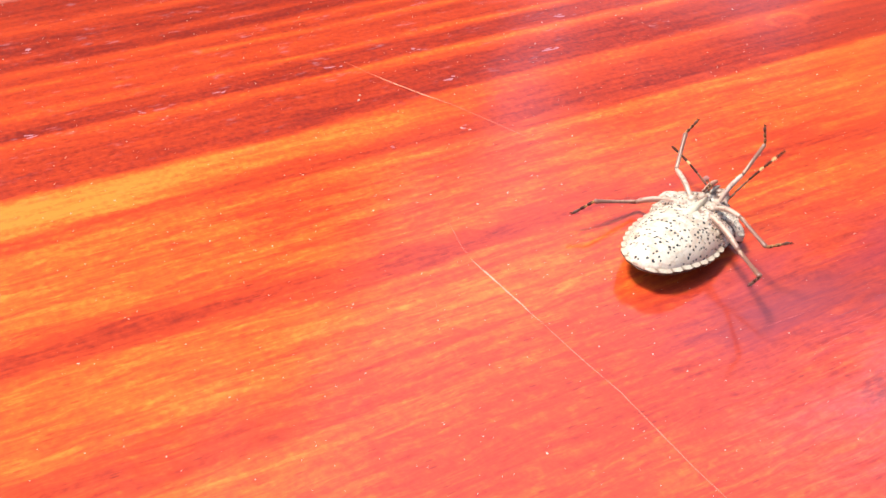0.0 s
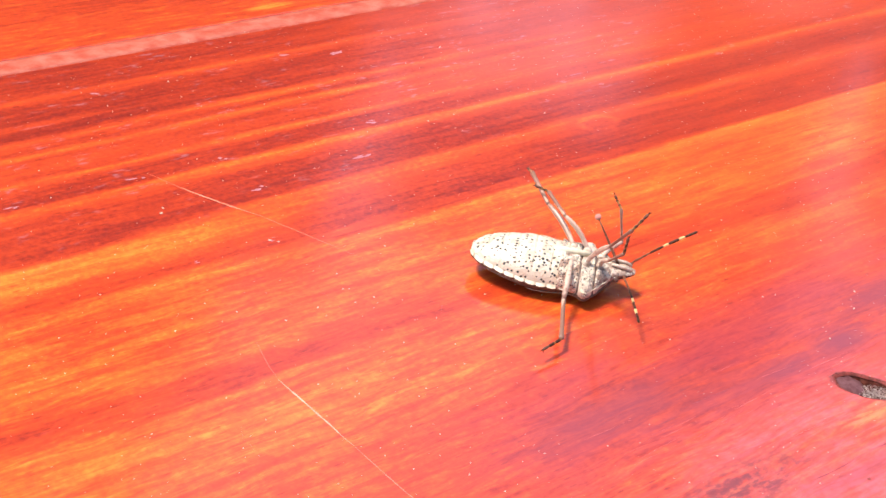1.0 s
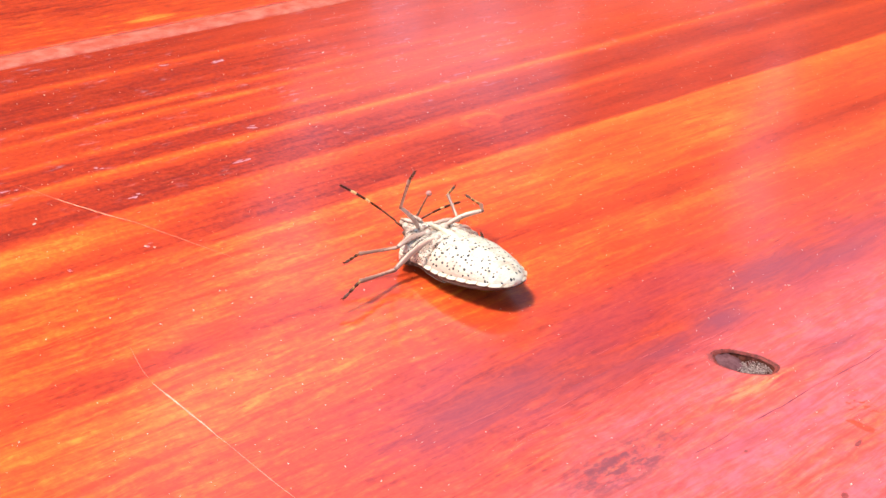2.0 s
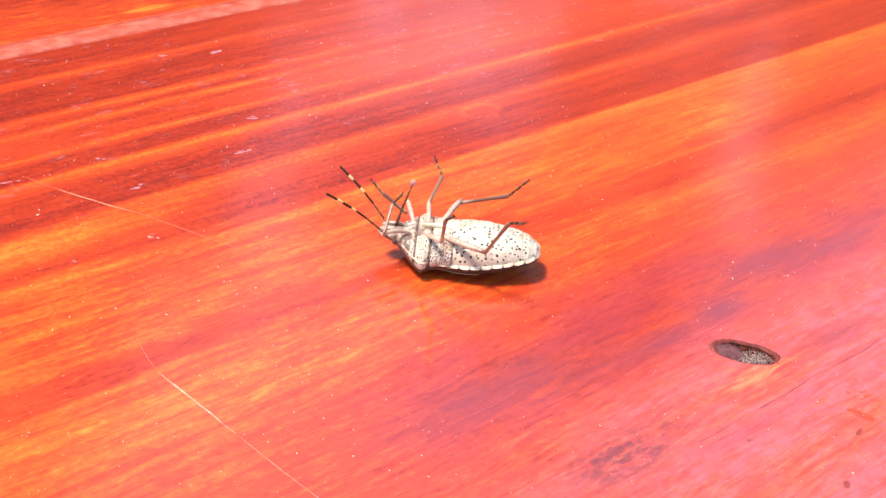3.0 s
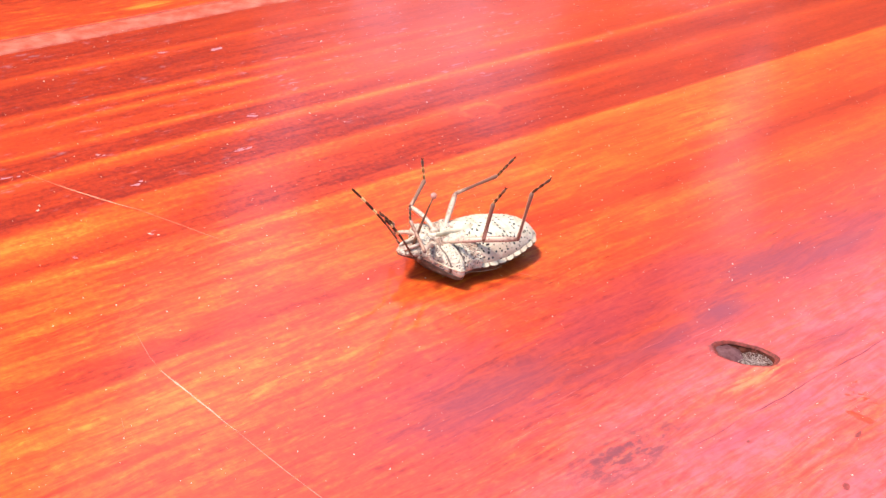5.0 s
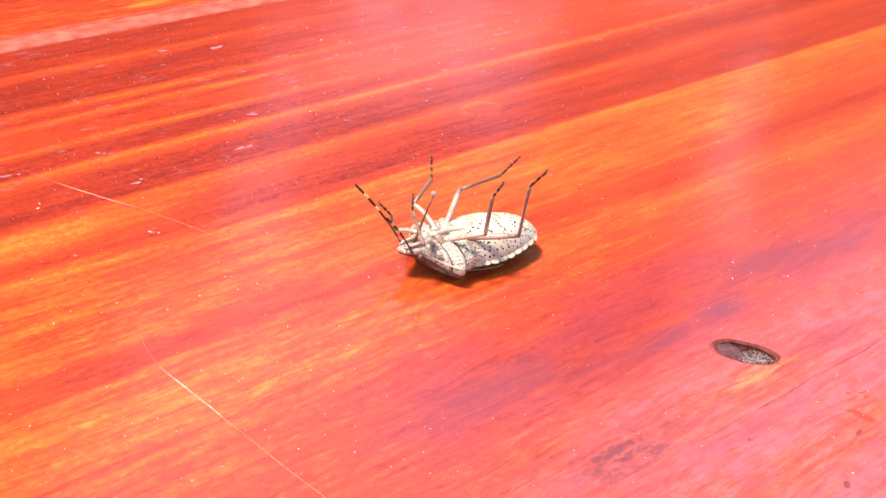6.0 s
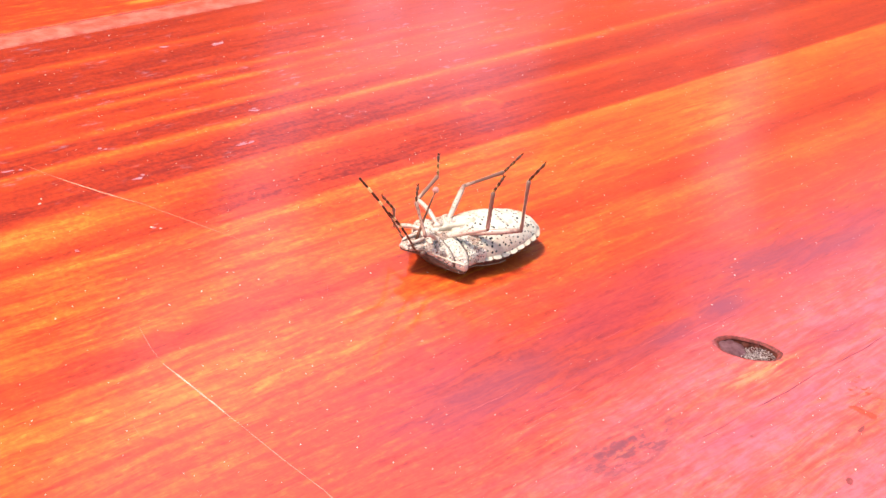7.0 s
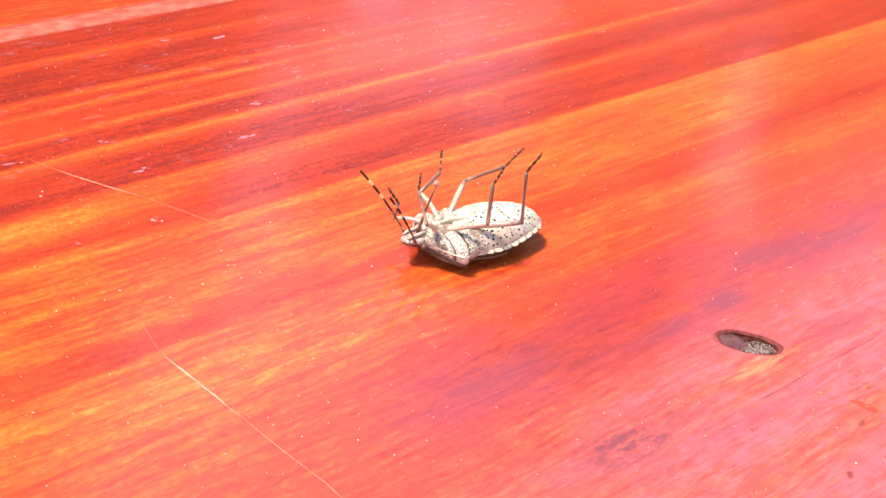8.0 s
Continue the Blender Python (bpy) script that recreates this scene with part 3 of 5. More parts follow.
for p, q in zip(rings, rings[1:]):
    for k in range(80):
        bm.faces.new((p[k], p[(k + 1) % 80], q[(k + 1) % 80], q[k]))
part("charred_rim", bm, CHAR, pit, "charred red-brown rim")

for sx, sy in ((-350, -255), (-350, 390), (710, -255), (710, 390)):
    bm = bmesh.new()
    bmesh.ops.create_cube(bm, size=1.0, matrix=Matrix.LocRotScale(Vector((sx, sy, -388)) * MM, None, Vector((70, 70, 720)) * MM))
    bmesh.ops.bevel(bm, geom=bm.edges[:], offset=0.004, segments=2, affect="EDGES")
    part("leg", bm, WOOD, table)
for sy in (-255, 390):
    bm = bmesh.new()
    bmesh.ops.create_cube(bm, size=1.0, matrix=Matrix.LocRotScale(Vector((180, sy, -70)) * MM, None, Vector((990, 24, 84)) * MM))
    bmesh.ops.bevel(bm, geom=bm.edges[:], offset=0.003, segments=2, affect="EDGES")
    part("apron", bm, WOOD, table)


# ---- marks on the table ----
def scratch(points, width, material, label, wob=0.06):
    """A raised, frayed ridge of torn varnish along points in millimetres."""
    bm = bmesh.new()
    rng = random.Random(len(points) * 7 + int(width * 1000))
    left, mid, right = [], [], []
    pts = []
    for (ax, ay), (bx, by) in zip(points, points[1:]):
        n = max(2, int(math.hypot(bx - ax, by - ay) / 0.35))
        pts += [(ax + (bx - ax) * k / n, ay + (by - ay) * k / n) for k in range(n)]
    pts.append(points[-1])
    for k, (x, y) in enumerate(pts):
        a, b = pts[max(k - 1, 0)], pts[min(k + 1, len(pts) - 1)]
        d = Vector((b[0] - a[0], b[1] - a[1])).normalized()
        taper = min(1, k / 6 + 0.1, (len(pts) - 1 - k) / 14 + 0.08)
        w = width * taper * rng.uniform(0.5, 1.2)
        off = wob * noise.noise(Vector((x * 0.5, y * 0.5, 3)))
        x, y = x - d.y * off, y + d.x * off
        left.append(bm.verts.new(((x - d.y * w) * MM, (y + d.x * w) * MM, 0.004 * MM)))
        mid.append(bm.verts.new((x * MM, y * MM, (0.012 + w * 0.25) * MM)))
        right.append(bm.verts.new(((x + d.y * w) * MM, (y - d.x * w) * MM, 0.004 * MM)))
    for k in range(len(pts) - 1):
        bm.faces.new((left[k], mid[k], mid[k + 1], left[k + 1]))
        bm.faces.new((mid[k], right[k], right[k + 1], mid[k + 1]))
    return part("scratch", bm, material, table, label)


scratch([(-32.8, 1.9), (-32.5, -3), (-32.3, -7.2), (-32.2, -8.6)], 0.085, SCAR, "pale scratch across the varnish")
scratch([(-31.6, 7.4), (-32.5, 4.0), (-32.8, 1.9)], 0.04, FAINT, "faint scratch across the varnish")
scratch([(-32.24, -8.0), (-32.0, -13.5), (-31.6, -18.0), (-31.8, -25.2), (-31.8, -28.4), (-31.5, -36)], 0.045, FAINT, "faint scratch across the varnish")
scratch([(-25.9, 37.8), (-24.0, 32.8), (-20.2, 25.5), (-17.5, 18.8), (-15.6, 14.0)], 0.06, HAIRLINE, "long faint scratch across the varnish")
scratch([(-24.6, 34.4), (-22.4, 29.4), (-20.4, 25.8)], 0.06, SCAR, "pale scratch across the varnish")
scratch([(3.4, -2.6), (4.3, -3.4), (5.3, -4.7), (5.8, -4.9)], 0.03, FAINT, "thin curled fibre on the varnish")



def spot(x, y, a, c, turn, material, label):
    """A small irregular stain, a thin crust on the varnish."""
    bm = bmesh.new()
    n = 48
    centre = bm.verts.new((0, 0, 0.02 * MM))
    ring = []
    for k in range(n):
        t = 2 * math.pi * k / n
        r = 1 + 0.45 * noise.noise(Vector((1.6 * math.cos(t), 1.6 * math.sin(t), x))) + 0.3 * noise.noise(Vector((6 * math.cos(t), 6 * math.sin(t), y)))
        ring.append(bm.verts.new((a * r * math.cos(t) * MM, c * r * math.sin(t) * MM, 0.004 * MM)))
    for k in range(n):
        bm.faces.new((centre, ring[k], ring[(k + 1) % n]))
    ob = part("stain", bm, material, table, label)
    ob.matrix_basis = pose(x * MM, y * MM, 0, 0, 0, turn)


spot(13.0, -36.3, 1.35, 0.42, -80, RUST, "orange-brown lens-shaped chip in the varnish")
rng = random.Random(21)
for k in range(14):
    spot(15.6 + rng.gauss(0, 1.0), -34.4 + rng.gauss(0, 0.9), rng.uniform(0.1, 0.4), rng.uniform(0.05, 0.12), rng.uniform(-90, 20), RUST, "orange-brown chip in the varnish")
spot(3.6, -40.8, 0.5, 0.32, 20, SOOT, "small dark stain")
spot(1.6, -32.6, 0.22, 0.16, 20, SOOT, "small dark stain")
spot(10.6, -37.5, 0.6, 0.22, 5, SOOT, "small dark stain")
for x0, x1, wide in ((-3, 4.2, 0.05), (5.0, 15.6, 0.075), (16.1, 27.5, 0.06)):
    scratch([(x0, -30.3 - 0.01 * x0), ((x0 + x1) / 2, -30.4 - 0.01 * x1), (x1, -30.3 - 0.005 * x1)], wide, CRACK, "violet-brown crack along the grain", 0.12)
rng = random.Random(8)
for k in range(34):
    x0, y0, run = rng.uniform(-16, 12), -19.8 + rng.gauss(0, 2.2), rng.uniform(1.5, 6.5)
    slope = radians(rng.uniform(-3, 5))
    scratch([(x0, y0), (x0 + run / 2, y0 + run / 2 * math.sin(slope) + rng.uniform(-.05, .05)), (x0 + run, y0 + run * math.sin(slope))], rng.uniform(0.02, 0.04),
            SCUFF if k % 3 else CRACK, "fine scuff along the grain" if k % 3 else "thin violet-brown scuff along the grain", 0.05)
scratch([(17.5, -26.4), (21.5, -27.2), (26.0, -28.6)], 0.04, CRACK, "short violet-brown crack in the varnish", 0.1)

# pale scuffs in the far half of the board
rng = random.Random(17)
for x, y, size in ((-40.1, 37.5, .8), (-60.3, 36.8, .8), (-55.6, 53.5, .7), (-17.3, 37.7, .7), (-49.1, 36.7, .5), (-27.6, 37.3, .8), (-17.9, 30.3, .9),
                   (2.4, 37.8, .9), (-3.7, 31.4, 1.2), (-22.3, 57.0, .8), (8.9, 55.6, 1.3), (-21.6, 21.0, .5), (-29.8, 20.7, .4), (3.0, 57.5, .8)):
    for j in range(3):
        spot(x + rng.gauss(0, size * 0.5), y + rng.gauss(0, 0.25), size * rng.uniform(.25, .6), size * rng.uniform(.09, .2), rng.uniform(-25, 15), LILAC, "pale lilac scuff in the varnish")
for curl in (((-22.7, 11.5), (-22.2, 10.6), (-22.5, 9.3), (-23.7, 8.7)), ((-28.6, -3.7), (-28.7, -4.9), (-29.8, -5.9)), ((-14.5, 5.3), (-13.8, 4.2), (-15.0, 2.7))):
    scratch(curl, 0.022, SOOT, "thin dark curled fibre on the varnish", 0.02)
for tick in (((-38.6, -1.8), (-39.3, -3.5)), ((-39.0, -3.8), (-39.2, -4.9)), ((-27.5, 2.5), (-27.7, 1.2))):
    scratch(tick, 0.03, FAINT, "short pale nick in the varnish", 0.03)

# dust: specks and a few flakes
bm = bmesh.new()
rng = random.Random(11)
for k in range(3200):
    x, y = rng.uniform(-80, 90), rng.uniform(-48, 66)
    s = 0.029 * math.exp(rng.gauss(0, 0.36))
    m = Matrix.LocRotScale(Vector((x, y, s * 0.4)) * MM, Euler((rng.random() * 0.5, rng.random() * 0.5, rng.random() * 6)), Vector((s * rng.uniform(.8, 1.6), s, s * .5)) * MM)
    bmesh.ops.create_icosphere(bm, subdivisions=1, radius=1.0, matrix=m) if k % 9 == 0 else bmesh.ops.create_cube(bm, size=1.7, matrix=m)
dust = part("dust", bm, DUST, None, "pale specks of dust scattered over the varnish", smooth=False)
tagged(dust, category="dust", kind="stuff")


def flake(x, y, size, turn, label):
    bm = bmesh.new()
    bmesh.ops.create_icosphere(bm, subdivisions=2, radius=1.0)
    for v in bm.verts:
        v.co *= 1 + 0.35 * noise.noise(v.co * 1.7 + Vector((x, y, 0)))
    bmesh.ops.transform(bm, verts=bm.verts, matrix=Matrix.LocRotScale(None, None, Vector((size, size * 0.55, size * 0.35)) * MM))
    ob = part("crumb", bm, DUST, None)
    ob.matrix_basis = pose(x * MM, y * MM, size * 0.25 * MM, 0, 0, turn)
    return tagged(ob, label, "crumb", "crumbs on the table")


flake(-28.5, 30.1, 0.2, 20, "pale grey crumb lying on the varnish")
flake(-27.9, 30.9, 0.15, 80, "pale grey crumb lying on the varnish")
flake(24.5, -13.7, 0.15, 40, "white crumb lying on the varnish")
flake(-21.8, 21.0, 0.16, -60, "flat pale crumb lying on the varnish")
flake(-21.2, 20.4, 0.13, -40, "flat pale crumb lying on the varnish")

# ---- the bug, on its back ----
bug = tagged(new("stink_bug"), "speckled cream and brown stink bug lying on its back", "insect")


def groove(x, w, far):
    """Five belts round the belly."""
    g = 0.0
    for at in (0.1, -1.6, -3.2, -4.7, -6.0):
        g += math.exp(-((x - at) / 0.09) ** 2)
    return w, far - 0.10 * g


part("abdomen", half_shell(bmesh.new(), steps(1.2, -7.71, 110), True, 40, 0.28, 0.0, 1.08, groove), BELLY, bug, "cream belly with small black dots")


def margin(name, material, label, below):
    """The scalloped edge of the abdomen: its lit face, or its dark underside."""
    bm = bmesh.new()
    for s in (1, -1):
        runs = [[], [], []]
        for x in steps(1.9, -7.76, 190):
            w, rim, top, low = between(BODY, x)
            tooth = 0.25 * abs(math.sin((x - 1.9) * math.pi / 1.02)) ** 0.5
            k = min(1.0, (w - 0.2) / 1.5)
            edge = w - 0.16 + tooth
            line = ((edge, rim + 0.10), (edge - 0.02, rim - 0.06), (w - 0.7 * k, rim - 0.16)) if below else ((w - 0.62 * k, rim + 0.42 * k), (w - 0.3 * k, rim + 0.27), (edge, rim + 0.10))
            for run, (y, z) in zip(runs, line):
                run.append(bm.verts.new((x * MM, s * y * MM, z * MM)))
        for p, q in zip(runs, runs[1:]):
            for k in range(len(p) - 1):
                bm.faces.new((p[k], p[k + 1], q[k + 1], q[k]))
    return part(name, bm, material, bug, label)


margin("abdomen_margin", RIM, "scalloped pale edge of the abdomen", False)
margin("margin_underside", BACK, "dark brown underside of the edge", True)
part("wing_cover", half_shell(bmesh.new(), steps(3.0, -7.71, 60), False, 26, 0.22, 0.0, 0.8), BACK, bug, "dark brown folded wings under the body")
for s in (1, -1):
    line = []
    for x in steps(2.6, -2.0, 30):
        w, rim, top, low = between(BODY, x)
        line.append((x, s * (w - 0.42), rim - 0.46 - 0.25 * max(0.0, (2.6 - x) / 9) * (1 - (2.6 - x) / 9) * 4))
    part("wing_edge", tube(bmesh.new(), line, [0.015] + [0.028] * 29 + [0.015], 6), MOTTLE, bug, "thin pale edge of the folded wing")
part("pronotum", half_shell(bmesh.new(), steps(5.7, 2.5, 40), False, 26, 0.02, 0.0, 0.8), BACK, bug, "dark brown shield of the back")


def wrinkled(bm, amount):
    """Uneven folds in the shell."""
    for v in bm.verts:
        q = v.co / MM
        k = noise.noise(Vector((q.x * 1.5, q.y * 0.9, q.z))) + 0.6 * noise.noise(q * 3.1)
        v.co.z += amount * k * MM * min(1.0, max(0.0, q.z + 0.6))
    return bm


def plate(name, a, b, lift, inset, material, label=""):
    def edge(x, w, far):
        k = min(1, (a - x) / 0.12, (x - b) / 0.12)
        return w - 0.06 * (1 - max(k, 0)) - inset, far + lift - 0.16 * (1 - max(k, 0))
    return part(name, wrinkled(half_shell(bmesh.new(), steps(a, b, 44), True, 56, 0.0, 0.0, 0.62, edge), 0.15), material, bug, label)


plate("thorax_plate", 5.75, 4.28, 0.02, 0.0, THORAX, "mottled front plate of the thorax")
plate("thorax_plate", 4.12, 2.84, -0.04, 0.0, THORAX, "mottled middle plate of the thorax")
plate("thorax_plate", 2.68, 0.75, -0.02, 0.02, THORAX, "mottled hind plate of the thorax")
part("seam", half_shell(bmesh.new(), steps(5.3, 1.0, 24), True, 26, 0.12, -0.20, 0.62), SEAM, bug, "dark seams between the plates")
for s in (1, -1):
    line = []
    for x in steps(5.55, 2.95, 16):
        w, rim, top, low = between(BODY, x)
        line.append((x, s * 0.985 * w, rim + 0.30 * (top - rim)))
    part("shoulder_ridge", tube(bmesh.new(), line, [0.03] + [0.065] * 15 + [0.03], 8), SPINE, bug, "cream ridge along the shoulder")
part("head", half_shell(bmesh.new(), steps(7.95, 5.3, 30), True, 24, 0.0, 0.0, 0.7), HEADSHELL, bug, "speckled cream head")
part("head_top", half_shell(bmesh.new(), steps(7.9, 5.3, 24), False, 20, 0.05, 0.0, 0.9), BACK, bug, "dark upper side of the head")
for s in (1, -1):
    part("cheek", tube(bmesh.new(), [(7.6, s * .45, 1.02), (7.0, s * .55, 1.22), (6.2, s * .5, 1.32), (5.6, s * .4, 1.34)], (.10, .16, .17, .12)), MOTTLE, bug, "pale ridge beside the beak")
    part("eye", blob(bmesh.new(), (6.15, s * 1.2, .24), (.36, .28, .30)), EYE, bug, "dark round eye")
bm = bmesh.new()
rings = []
for x, w, z in ((-0.4, .75, 2.14), (0.9, .58, 2.14), (1.8, .42, 2.10), (2.8, .26, 2.06), (3.8, .08, 1.95)):
    rings.append([bm.verts.new((x * MM, w * c * MM, (z + h) * MM)) for c, h in ((1, -.45), (.45, -.08), (0, 0), (-.45, -.08), (-1, -.45))])
for p, q in zip(rings, rings[1:]):
    for k in range(4):
        bm.faces.new((p[k], p[k + 1], q[k + 1], q[k]))
    bm.faces.new((p[4], p[0], q[0], q[4]))
bm.faces.new(rings[0][::-1])
bm.faces.new(rings[-1])
part("belly_spine", bm, SPINE, bug, "cream spine between the legs")
part("tail_plate", blob(bmesh.new(), (-6.1, 0, 1.42), (.55, .5, .16)), SPINE, bug, "tan plate near the tail")

LENGTHS = {"fore": (3.4, 4.6), "mid": (3.9, 5.4), "hind": (5.3, 7.2)}
HIPS = {"fore": (4.6, .9, 1.2), "mid": (3.2, 1.2, 1.5), "hind": (1.8, 1.4, 1.6)}
# where the foot bends off the shank, as shares of its length
BENDS = {("fore", 1): (.04, .09), ("fore", -1): (-.09, -.18), ("mid", 1): (.10, .01), ("mid", -1): (-.16, -.17), ("hind", 1): (.0, .125), ("hind", -1): (.16, .0)}
ANTENNA_AT, BEAK_AT = (6.9, .85, .55), (6.3, 0, 1.05)


def leg(kind, side):
    """Two moving pieces: the femur from the hip, and the tibia with its banded foot from the knee."""
    a, b = LENGTHS[kind]
    thick = {"fore": .85, "mid": .92, "hind": 1.05}[kind]
    hip = (HIPS[kind][0], HIPS[kind][1] * side, HIPS[kind][2])
    part("coxa", blob(bmesh.new(), (hip[0], hip[1] * 0.9, hip[2] - 0.05), (.46, .40, .36)), MOTTLE, bug, "pale joint at the hip")
    f = part("femur", tube(bmesh.new(), [(a * k, 0, 0.28 * math.sin(math.pi * k)) for k in (0, .08, .2, .4, .6, .8, .93, 1)],
                           [r * thick for r in (.15, .22, .25, .27, .27, .25, .22, .16)], 10), FEMUR, bug, "pale upper leg with brown spots")
    c = b * 0.70
    sway, lift = BENDS[kind, side][0] * b, BENDS[kind, side][1] * b
    shank = part("tibia", tube(bmesh.new(), [(c * k, sway * k, lift * k) for k in (0, .06, .15, .5, .85, .96, 1)], [r * thick for r in (.14, .19, .155, .145, .18, .21, .14)], 10, 1.2), TIBIA, bug, "thin brown lower leg")
    for s in (1, -1):
        line = [(c * k, sway * k + s * 0.165 * thick * (1 if .1 < k < .95 else 0.8), lift * k) for k in (.03, .15, .5, .85, .97)]
        part("shank_ridge", tube(bmesh.new(), line, [.03, .045, .04, .05, .03], 6), KNEE, shank, "dark ridge along the lower leg")
    part("knee", blob(bmesh.new(), (0.02, 0, 0.01), (.25 * thick, .20 * thick, .19 * thick), 12), KNEE, shank, "dark brown knee")
    d = Vector((b - c, -sway, -lift)) / 3
    for k in range(3):
        p = Vector((c, sway, lift)) + d * k
        q = p + d * 0.96
        piece = part("tarsus", tube(bmesh.new(), [(0, 0, 0), tuple((q - p) * .3), tuple((q - p) * .8), tuple(q - p)], (.09, .145, .155, .09), 7), (TARSUS, TARSUS, TOE)[k], shank, ("brown and yellow foot joint", "yellow foot joint", "dark foot joint")[k])
        piece.location = p * MM
    end = Vector((b, 0, 0))
    for s in (1, -1):
        part("claw", tube(bmesh.new(), [tuple(end), tuple(end + Vector((.16, s * .10, .03))), tuple(end + Vector((.26, s * .16, -.08)))], (.06, .05, .015), 6), DARK, shank, "dark curved claw")
    return f, shank, hip


def antenna(side):
    first = part("antenna", tube(bmesh.new(), [(0, 0, 0), (.5, 0, 0), (.95, 0, .01)], (.13, .12, .10), 8), BEAK, bug, "dark feeler banded with cream")
    at = 0.95
    for length, material, r in ((1.75, BEAK, .085), (1.45, DARK, .095), (.55, CREAM, .10), (1.05, DARK, .115), (.6, CREAM, .11), (1.25, DARK, .105)):
        sag = 0.25 * math.sin(math.pi * at / 7.6)
        sag2 = 0.25 * math.sin(math.pi * (at + length) / 7.6)
        piece = part("antenna_segment", tube(bmesh.new(), [(0, 0, 0), (length * .15, 0, (sag2 - sag) * .15), (length * .85, 0, (sag2 - sag) * .85), (length, 0, sag2 - sag)], (r * .8, r * 1.2, r * 1.2, r * .8), 8),
                     material, first, "cream band" if material is CREAM else "dark band")
        piece.location = (at * MM, 0, sag * MM)
        at += length
    return first, (ANTENNA_AT[0], ANTENNA_AT[1] * side, ANTENNA_AT[2])


def beak():
    b = part("beak", tube(bmesh.new(), [(0, 0, 0), (1, 0, .06), (2.4, 0, .08), (3.8, 0, .04), (4.9, 0, 0)], (.16, .15, .11, .09, .07), 8), BEAK, bug, "thin brown sucking beak")
    part("droplet", blob(bmesh.new(), (5.0, 0, 0.02), (.33, .32, .32)), DROP, b, "clear pinkish drop at the beak's tip")
    return b, BEAK_AT


def unit(v):
    return Vector(v).normalized()


def swing(base, rows):
    """Poses of a limb piece that starts at base (a point, or rows of points) and aims at the points in rows; large turns get rows between."""
    full, last = [], None
    for k, (t, tip) in enumerate(rows):
        start = Vector(base[k][1]) if isinstance(base, list) else Vector(base)
        way = unit(Vector(tip) - start)
        if last:
            turn = last[1].angle(way)
            n = int(turn / radians(60))
            for j in range(1, n + 1):
                f = j / (n + 1)
                tm = round((last[0] + (t - last[0]) * f) * FPS) / FPS
                if full and tm - full[-1][0] > 0.5 / FPS and t - tm > 0.5 / FPS:
                    axis = last[1].cross(way)
                    axis = axis.normalized() if axis.length > 1e-4 else Vector((0, 0, 1))
                    full.append((tm, last[2].lerp(start, f), Matrix.Rotation(turn * f, 3, axis) @ last[1]))
        full.append((t, start, way))
        last = (t, way, start)
    out, frame_now = [], None
    for t, start, way in full:
        if frame_now is None:
            up = Vector((0, 0, 1)) if abs(way.z) < 0.95 else Vector((-1, 0, 0))
            y = up.cross(way).normalized()
            frame_now = Matrix((way, y, way.cross(y))).transposed()
        else:
            old = frame_now.col[0].copy()
            frame_now = old.rotation_difference(way).to_matrix() @ frame_now
        out.append((t, Matrix.Translation(start * MM) @ frame_now.to_4x4()))
    return out


LEGS = {(kind, side): leg(kind, side) for kind in ("fore", "mid", "hind") for side in (1, -1)}
FEELERS = {side: antenna(side) for side in (1, -1)}
BEAK_PART = beak()

# ---- garden: unseen trees and shrubs added to shape the sky's reflection ----


def leafy(bm, rng, centre, size, count, leaf):
    """Loose leaves round an uneven crown, denser towards its skin."""
    corners = [Vector(c) for c in ((-1, 0, 0), (0, -.8, .15), (1, 0, 0), (0, .8, .15))]
    for k in range(count):
        d = Vector((rng.gauss(0, 1), rng.gauss(0, 1), rng.gauss(0, 1))).normalized()
        r = rng.uniform(0.55, 1.0) * (0.78 + 0.5 * noise.noise(d * 2.3 + Vector(centre)))
        at = Vector(centre) + Vector((d.x * size[0], d.y * size[1], d.z * size[2])) * r
        m = Matrix.LocRotScale(at, Euler((rng.uniform(0, 6), rng.uniform(0, 6), rng.uniform(0, 6))), Vector((leaf, leaf * 0.6, leaf)))
        bm.faces.new([bm.verts.new(m @ c) for c in corners])


def polar(azimuth, distance):
    a = radians(azimuth)
    return distance * math.cos(a), distance * math.sin(a), -0.748


def unseen_tree(azimuth, distance, height, crowns, label):
    """A trunk with limbs and leafy masses (centre, size, leaves), all from the foot of the tree."""
    tree = tagged(new("unseen_tree"), label, "tree")
    tree.location = polar(azimuth, distance)
    rng = random.Random(int(azimuth * 10))
    k = height * 1000
    bm = bmesh.new()
    tube(bm, [(0, 0, -50), (0.01 * k, 0.004 * k, .2 * k), (-0.006 * k, 0.01 * k, .43 * k), (0.016 * k, 0, .7 * k), (0.01 * k, -0.01 * k, .95 * k)], [r * k for r in (.034, .026, .021, .014, .004)], 12)
    for j in range(7):
        a, h = j * 0.9, (0.42 + 0.07 * j) * k
        tube(bm, [(0, 0, h), (.07 * k * math.cos(a), .07 * k * math.sin(a), h + .06 * k), (.13 * k * math.cos(a), .13 * k * math.sin(a), h + .09 * k)], (.011 * k, .007 * k, .003 * k), 8)
    part("trunk", bm, BARK, tree, "grey-brown trunk with limbs")
    bm = bmesh.new()
    for centre, size, count in crowns:
        leafy(bm, rng, centre, size, count, 0.12)
    part("crown", bm, LEAF, tree, "dense green leaves", smooth=False)


